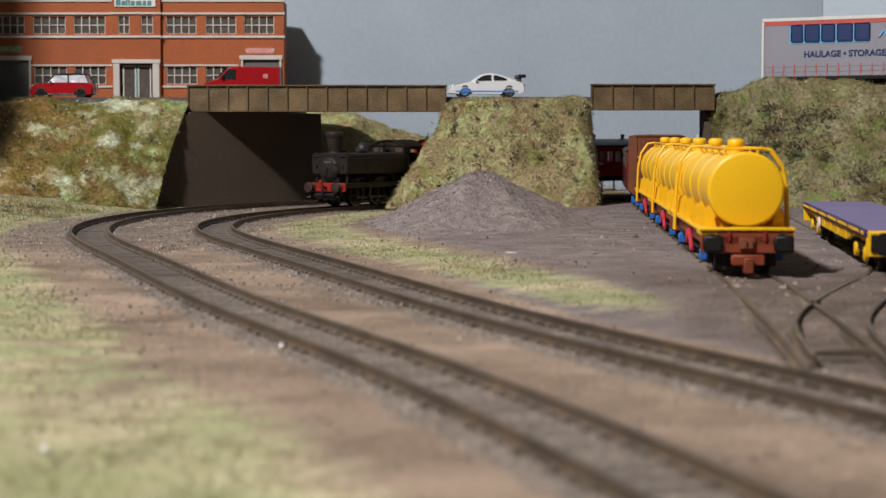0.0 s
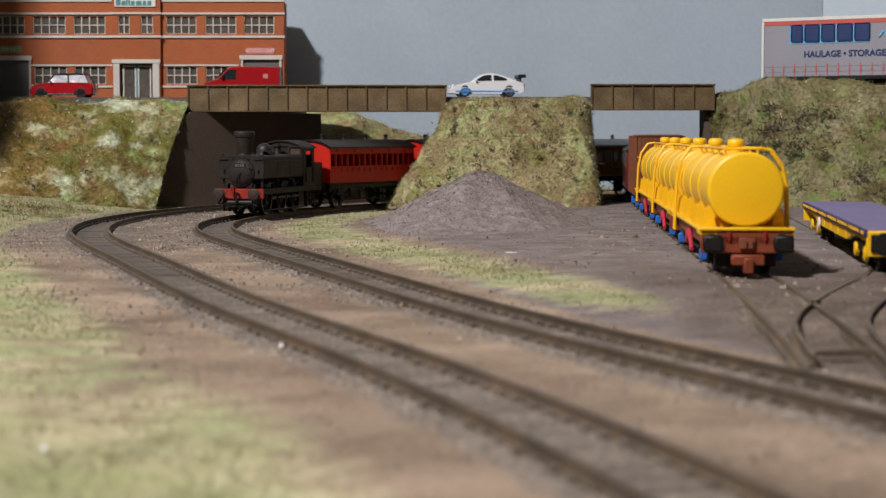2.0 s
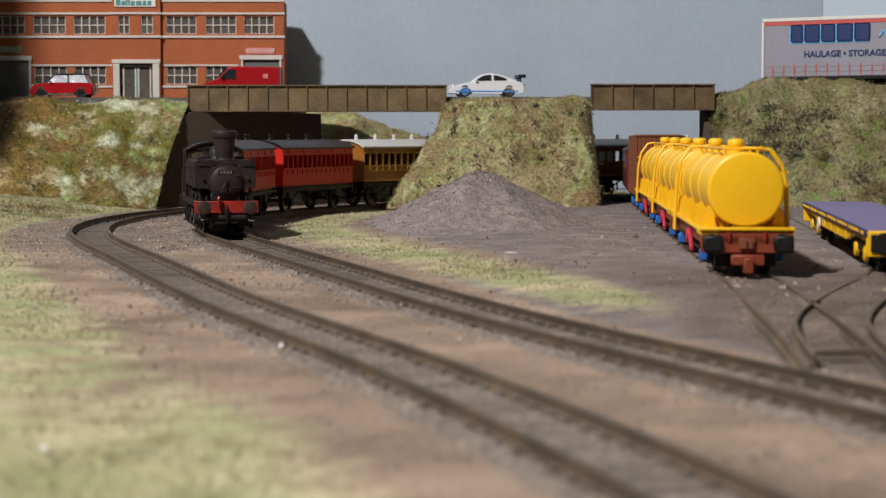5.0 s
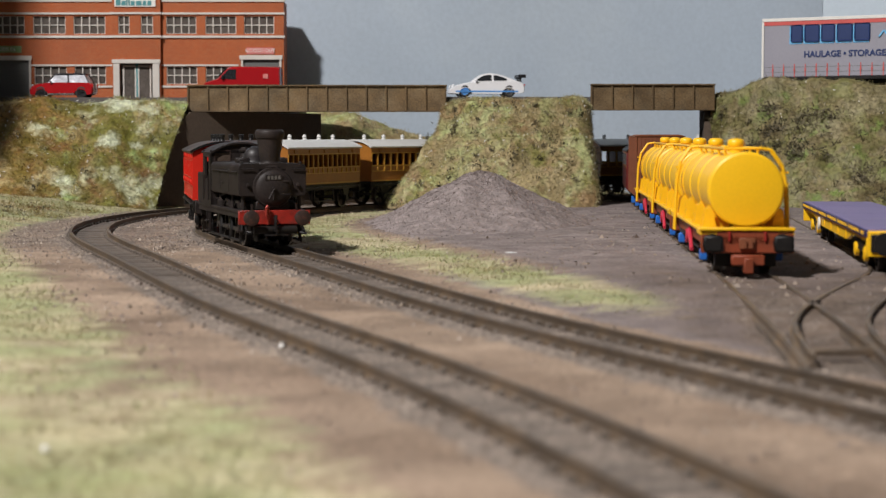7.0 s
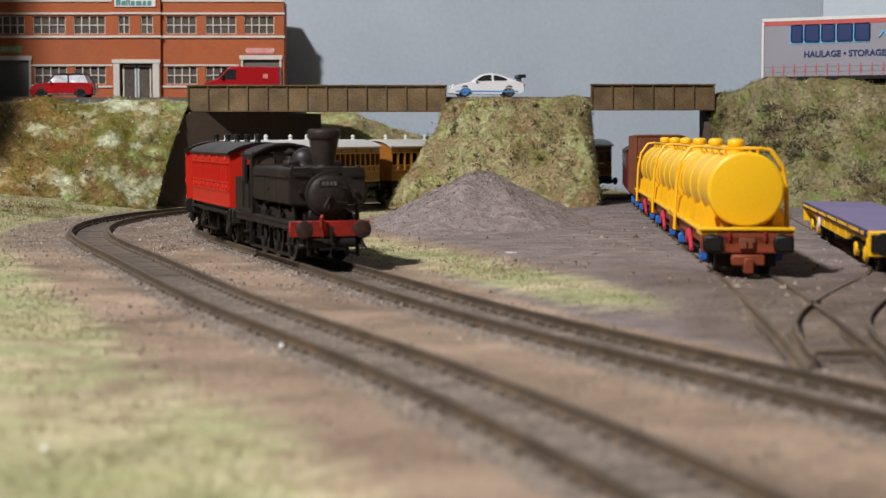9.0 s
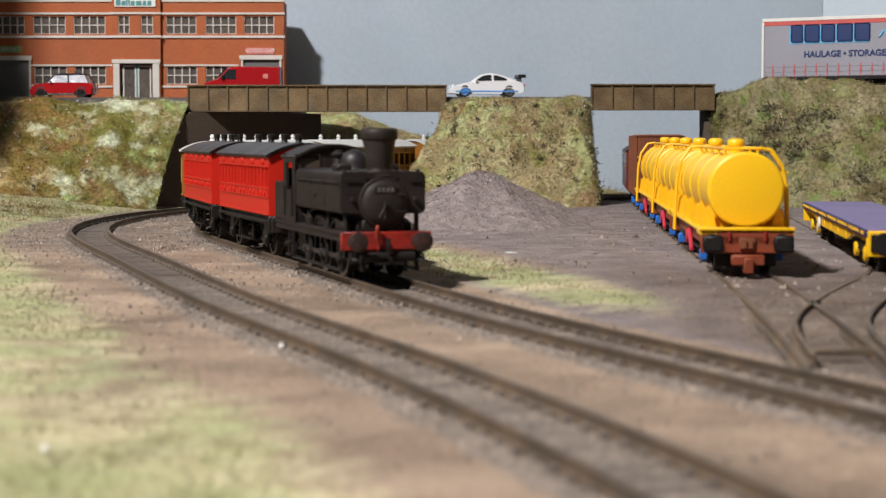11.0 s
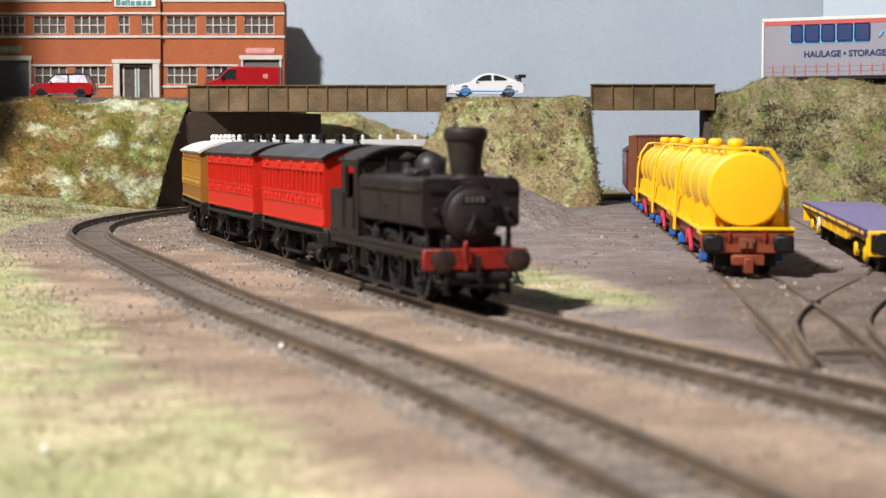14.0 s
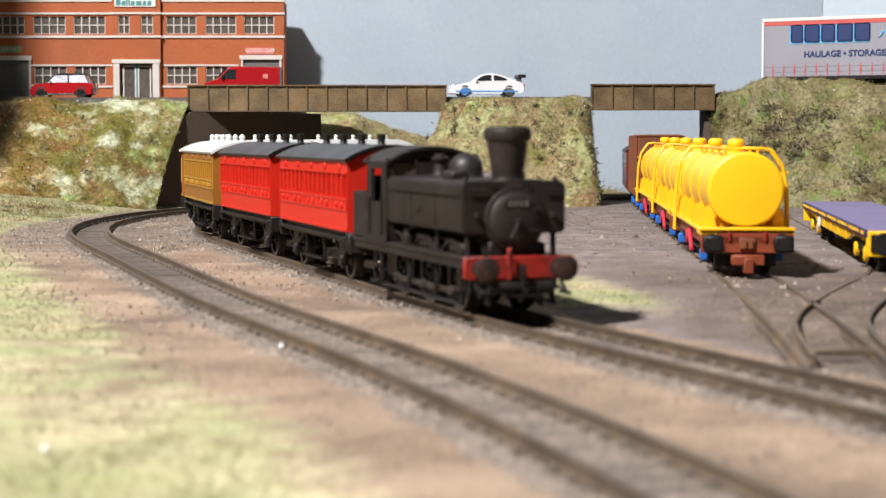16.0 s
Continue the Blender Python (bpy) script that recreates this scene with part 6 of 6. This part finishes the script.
# ---- road vehicles ----
def wheel_pair(parent, x, y, z, r, w, rim):
    for sy in (-1, 1):
        bm = bmesh.new()
        lathe(bm, (x, sy * (y - w), z), (0, sy, 0), [(0, r * 0.9), (0.1, r), (w * 0.85, r), (w, r * 0.88), (w, r * 0.68)], 18, cap=False)
        ob = part("wheel", bm, M["rubber"], parent)
        rm = bmesh.new()
        lathe(rm, (x, sy * (y - 0.45), z), (0, sy, 0), [(0, r * 0.7), (0.2, r * 0.68), (0.1, r * 0.25), (0.4, r * 0.18)], 14)
        for q in range(5):
            a = q * 1.2566
            box(rm, x - 0.3, x + 0.3, *sorted((sy * (y - 0.4), sy * y)), z - 0.3, z + 0.3)
            tube(rm, [(x, sy * (y - 0.15), z), (x + math.cos(a) * r * 0.62, sy * (y - 0.15), z + math.sin(a) * r * 0.62)], 0.28, 4)
        part("rim", rm, rim, ob)


def shell(bm, outline, half, tuck, base_z, ztop=None):
    """A car shell: the side outline (x, z) carried across in five sections that narrow towards roof and flanks."""
    secs = [(-1.0, 0.0), (-0.93, 0.6), (-0.5, 1.0), (0.5, 1.0), (0.93, 0.6), (1.0, 0.0)]
    zmax = ztop or max(z for _, z in outline)
    cx = sum(x for x, _ in outline) / len(outline)
    rings = []
    for f, g in secs:
        ring = []
        for x, z in outline:
            t = (z - base_z) / (zmax - base_z)
            y = f * half * (1 - tuck * max(0, t - 0.35))
            zz = base_z + (z - base_z) * (0.93 + 0.07 * g)
            ring.append(bm.verts.new((cx + (x - cx) * (0.965 + 0.035 * g), y, zz)))
        rings.append(ring)
    n = len(outline)
    for p, q in zip(rings, rings[1:]):
        for i in range(n):
            bm.faces.new((p[i], p[(i + 1) % n], q[(i + 1) % n], q[i]))
    bm.faces.new(rings[0]); bm.faces.new(rings[-1])
    return bm


def arches(base, wheels, r):
    """Lower edge of a side outline with round wheel openings, front to back along +x."""
    pts = []
    for x in wheels:
        pts += [(x - r * math.cos(radians(a)), base + r * 0.95 * math.sin(radians(a))) for a in range(0, 181, 20)]
    return pts


def sports_car(m):
    c = thing("sports_car", "white low sports coupe with blue stripe and rear wing", "car")
    low = [(-24.5, 2.6)] + arches(2.2, (-14.2, 14.4), 4.4) + [(24.2, 3.0)]
    top = [(24.8, 6.0), (24.2, 8.8), (21, 10.4), (12, 10.8), (0, 10.6), (-8, 10.2), (-15, 9.0), (-21, 7.2), (-24.2, 5.2)]
    part("body", shell(bmesh.new(), low + top, 10.4, 0.12, 2.2), M["car_white"], c)
    cabin = [(-11.0, 9.2), (-7.6, 11.9), (-4.2, 14.1), (-1.0, 15.2), (2.5, 15.6), (6.5, 15.2), (11, 14.0), (15.5, 12.3), (20.5, 10.2), (20.5, 9.2)]
    part("roof", shell(bmesh.new(), cabin, 9.0, 0.34, 8.8, 15.6), M["car_white"], c)
    part("side_glass", shell(bmesh.new(), [(-7.6, 10.6), (-3.4, 13.5), (-0.6, 14.4), (2.5, 14.7), (3.4, 14.6), (3.4, 10.7)], 9.14, 0.34, 8.8, 15.6), M["car_glass"], c, "dark side window")
    part("side_glass", shell(bmesh.new(), [(4.4, 10.8), (4.4, 14.5), (6.5, 14.3), (10, 13.3), (13.4, 11.8), (12.4, 10.9)], 9.14, 0.34, 8.8, 15.6), M["car_glass"], c, "dark rear side window")
    for sy in (-1, 1):
        part("side_stripe", B((-20, 20, *sorted((sy * 10.25, sy * 10.5)), 3.3, 4.2)), M["car_blue"], c, "pale blue side stripe", smooth=False)
        part("side_mirror", B((-7.6, -6.2, *sorted((sy * 9.6, sy * 11.4)), 10.0, 11.2), bev=0.3), M["car_white"], c)
        bm = bmesh.new(); lathe(bm, (-21.6, sy * 7.6, 7.0), (-0.8, sy * 0.3, 0.5), [(0, 1.5), (0.5, 1.4), (0.8, 0.6)], 12)
        part("headlight", bm, M["lens"], c)
        part("tail_light", B((23.4, 24.6, *sorted((sy * 6.2, sy * 9.6)), 7.2, 8.4), bev=0.2), M["tail"], c)
    part("rear_wing", B((20.4, 25.2, -9.2, 9.2, 13.0, 13.7), (21.4, 22.8, -6.0, -5.3, 10, 13), (21.4, 22.8, 5.3, 6.0, 10, 13), (20.6, 25.2, -9.4, -8.9, 12.4, 14.6), (20.6, 25.2, 8.9, 9.4, 12.4, 14.6), bev=0.12), M["car_black"], c, "black rear wing")
    for x in (-14.2, 14.4):
        wheel_pair(c, x, 10.2, 3.9, 3.9, 2.6, M["car_blue"] if x < 0 else M["chrome"])
    c.matrix_world = m


def hatchback(m):
    c = thing("hatchback_car", "small glossy red hatchback with black roof", "car")
    low = [(-20.5, 2.6)] + arches(2.2, (-13.2, 13.0), 4.3) + [(20.2, 3.0)]
    top = [(20.8, 6.0), (20.2, 9.6), (17.5, 10.6), (0, 10.7), (-9, 10.4), (-15, 9.6), (-19.4, 8.0), (-20.8, 5.4)]
    part("body", shell(bmesh.new(), low + top, 9.9, 0.10, 2.2), M["car_red"], c)
    part("cabin_glass", shell(bmesh.new(), [(-9.4, 10.0), (-4.6, 15.2), (15.2, 15.4), (18.2, 10.2)], 8.9, 0.28, 9.2), M["pale_glass"], c, "cabin glass with pale reflections put into its colour")
    part("roof", B((-4.4, 15.6, -7.5, 7.5, 15.1, 16.3), bev=0.5), M["car_black"], c, "black roof")
    for sy in (-1, 1):
        for x0, x1 in ((-9.4, -4.4), (4.6, 4.2), (17.8, 15.0)):
            part("pillar", tube(bmesh.new(), [(x0, sy * 8.8, 10.3), (x1, sy * 7.4, 15.4)], 0.42, 5), M["car_black"], c)
        part("side_mirror", B((-7.2, -5.8, *sorted((sy * 9.4, sy * 11.2)), 10.0, 11.3), bev=0.3), M["car_black"], c)
        bm = bmesh.new(); lathe(bm, (-19.2, sy * 7.0, 7.6), (-0.9, sy * 0.2, 0.4), [(0, 1.6), (0.6, 1.4), (0.8, 0.5)], 12)
        part("headlight", bm, M["lens"], c)
        part("tail_light", B((19.6, 20.6, *sorted((sy * 7.2, sy * 9.2)), 6.6, 9.2), bev=0.2), M["tail"], c)
        part("sill_trim", B((-9, 8.6, *sorted((sy * 9.5, sy * 10.1)), 2.2, 3.4), bev=0.15), M["chrome"], c)
    for x in (-13.2, 13.0):
        wheel_pair(c, x, 9.8, 3.9, 3.9, 2.4, M["car_black"])
    c.matrix_world = m


def post_van(m):
    c = thing("delivery_van", "red high-roofed delivery van with small pale panel", "van")
    low = [(-26, 3.0)] + arches(2.6, (-16, 15), 4.6) + [(25.4, 3.2)]
    top = [(26, 8), (25.8, 20.5), (24.5, 21.6), (-6, 21.8), (-9, 21.0), (-16.0, 13.6), (-24.5, 11.0), (-26.2, 8.0)]
    part("body", shell(bmesh.new(), low + top, 11.5, 0.06, 2.6), M["car_red"], c)
    for sy in (-1, 1):
        bm = bmesh.new()
        prism(bm, [(-14.0, 13.4), (-8.6, 19.4), (-3.6, 19.4), (-3.6, 13.0)], "y", *sorted((sy * 11.2, sy * 11.62)))
        part("cab_window", bm, M["car_glass"], c)
        part("side_panel", B((14.4, 17.6, *sorted((sy * 11.3, sy * 11.75)), 13.6, 16.4)), M["sign_pink"], c, "small pale side panel", smooth=False)
        part("panel_line", B((-2.4, 24.4, *sorted((sy * 11.4, sy * 11.66)), 9.0, 9.5)), M["car_black"], c, smooth=False)
        part("side_mirror", B((-13.0, -11.6, *sorted((sy * 11.4, sy * 13.4)), 13.0, 15.8), bev=0.3), M["car_black"], c)
    bm = bmesh.new()
    prism(bm, [(-10, 20.4), (-15.2, 14.6), (-15.7, 14.9), (-10.2, 20.9)], "y", -9.6, 9.6)
    part("windscreen", bm, M["car_glass"], c)
    for x in (-16, 15):
        wheel_pair(c, x, 11.3, 4.2, 4.2, 2.6, M["shutter"])
    c.matrix_world = m


sports_car(pose(27.0 * U, 1148 * U, 70.6 * U, 0, 0, 6))
hatchback(pose(-247.5 * U, 1165 * U, 70.2 * U))
post_van(pose(-133 * U, 1188 * U, 70.2 * U))


def lorry_trailer(m):
    """Curtain-sided trailer; origin at the rear lower corner of the visible side, length along +x, visible side towards -y."""
    t = thing("lorry_trailer", "grey curtain-sided lorry trailer with red straps and blue lettering", "lorry trailer")
    L, W = 178.0, 33.0
    z0, z1 = 12.6, 49.6
    part("body", B((0, L, 0.4, W, z0, z1), bev=0.3), M["curtain"], t)
    part("curtain", B((1.0, L - 1, 0, 0.38, z0 + 0.6, z1 - 4.2)), M["curtain"], t, smooth=False)
    part("red_band", B((-0.2, L, -0.3, 0.3, z1 - 4.0, z1 - 1.7)), M["strap"], t, "red band under the roof", smooth=False)
    part("roof_rail", B((-0.4, L + 0.2, -0.6, W + 0.4, z1 - 1.6, z1 + 0.5), bev=0.2), M["sign_white"], t, "white roof rail", smooth=False)
    part("rear_post", B((-0.6, 0.8, -0.4, 0.6, z0, z1 - 1.7)), M["sign_white"], t, smooth=False)
    for i in range(24):
        x = 7.0 + i * 7.2
        part("strap", B((x - 0.28, x + 0.28, -0.3, -0.02, z0 + 0.2, z0 + 8.4), (x - 0.5, x + 0.5, -0.5, -0.02, z0 + 4.0, z0 + 5.4)), M["strap"], t, smooth=False)
    for z in (z0 + 3.2, z0 + 6.4):
        part("seam_line", B((0.9, L - 1, -0.12, -0.02, z, z + 0.25)), M["shutter"], t, smooth=False)
    part("side_rail", B((0, L, 0.2, 3, z0 - 1.6, z0 - 0.05)), M["frame"], t, smooth=False)
    part("chassis", B((4, L - 10, 8, 12, 7.5, z0 - 0.1), (4, L - 10, W - 12, W - 8, 7.5, z0 - 0.1)), M["frame"], t, smooth=False)
    for x in (30, 46, 62, 150, 165):
        for yy in (1.5, W - 6.5):
            bm = bmesh.new()
            lathe(bm, (x, yy, 6.4), (0, 1, 0), [(0, 4.4), (0.2, 6.2), (1, 6.4), (4.5, 6.4), (5, 6.0)], 20)
            part("wheel", bm, M["rubber"], t)
    part("mudguard", B((20, 72, 1, 7, 13.0 - 1.5, 12.4)), M["chassis_red"], t, smooth=False)
    # name drawn as plain blocks with a pale shade, then the trade line
    bm, sh = bmesh.new(), bmesh.new()
    for a, b in ((19.0, 26.8), (28.0, 37.8), (39.0, 47.8), (49.2, 59.2), (60.4, 70.4)):
        box(bm, a, b, -0.55, -0.3, z0 + 22.0, z0 + 33.0, bev=0.8)
        box(sh, a - 1.0, b - 0.6, -0.28, -0.05, z0 + 20.9, z0 + 32.0, bev=0.2)
    part("name_block", bm, M["letter"], t, "navy blocks of the name", smooth=False)
    part("name_shade", sh, M["letter_blue"], t, "pale blue shade of the name", smooth=False)
    part("script_bar", tube(bmesh.new(), [(76, -0.3, z0 + 24), (79, -0.3, z0 + 28), (82, -0.3, z0 + 24), (85, -0.3, z0 + 31), (90, -0.3, z0 + 31)], 0.7, 5), M["letter_blue"], t, "pale blue script stroke")
    words("HAULAGE \u2022 STORAGE", 5.4, M["letter"], t, pose(54.0 * U, -0.3 * U, (z0 + 14.2) * U, 90, 0, 0), thick=0.1, bold=0.16)
    t.matrix_world = m


lorry_trailer(pose(204.5 * U, 1142 * U, 70.4 * U, 0, 0, -math.degrees(math.atan2(43, 69))))


# ---- the train moves ----
TIMES = [0, 0.5, 1, 1.5, 2, 2.5, 3, 3.5, 4, 4.5, 5, 5.5, 6, 6.5, 7, 7.5, 8, 8.5, 9, 9.5, 10, 10.5, 11, 11.5, 12, 12.5, 13, 13.5, 14, 14.5, 15, 15.5, 16]
CHIMNEY = [184.5, 153.6, 122.8, 92.6, 62.4, 32.2, 2.0, -27.8, -56.7, -84.7, -111.8, -138.0, -163.4, -187.9, -210.6, -233.0, -254.5, -275.7, -296.0, -315.0, -333.1, -349.8, -366.1, -381.4, -395.8, -409.8, -423.2, -435.8, -447.3, -457.7, -466.8, -473.2, -476.2]


def placed(s, half):
    """Pose of a vehicle whose middle is at s on the inner line, its axles half a wheelbase before and behind."""
    xf, yf, _ = INNER.at(s - half)
    xb, yb, _ = INNER.at(s + half)
    return pose((xf + xb) / 2 * U, (yf + yb) / 2 * U, RAIL * U, 0, 0, math.degrees(math.atan2(-(xf - xb), yf - yb)))


def motions():
    fine = [i * 0.1 for i in range(161)]
    s_of = np.interp(fine, TIMES, CHIMNEY)
    ker = np.array([1, 2, 3, 2, 1.0]) / 9
    pad = np.r_[2 * s_of[0] - s_of[2:0:-1], s_of, 2 * s_of[-1] - s_of[-2:-4:-1]]
    s_of = np.convolve(pad, ker, "valid")
    walk(LOCO, [(t, placed(s + 33.0, 22.0)) for t, s in zip(fine, s_of)])
    for k, (c, sets) in enumerate(COACHES):
        mid = 97.2 + LEN / 2 + k * 107.36
        walk(c, [(t, placed(s + mid, 31.0)) for t, s in zip(fine, s_of)])
        for w in sets:
            y = w.location.y
            walk(w, [(t, pose(0, y, 6.3 * U, math.degrees(s / 6.3), 0, 0)) for t, s in zip(fine, s_of)])
    for w in LOCO_WHEELS:
        y = w.location.y
        walk(w, [(t, pose(0, y, 8.2 * U, math.degrees(s / 8.2), 0, 0)) for t, s in zip(fine, s_of)])
    for sx, r in LOCO_RODS:
        ph = 0.0 if sx > 0 else math.pi / 2
        walk(r, [(t, pose(0, 3.2 * U * math.cos(s / 8.2 + ph), (8.2 + 3.2 * math.sin(s / 8.2 + ph)) * U)) for t, s in zip(fine, s_of)])


motions()
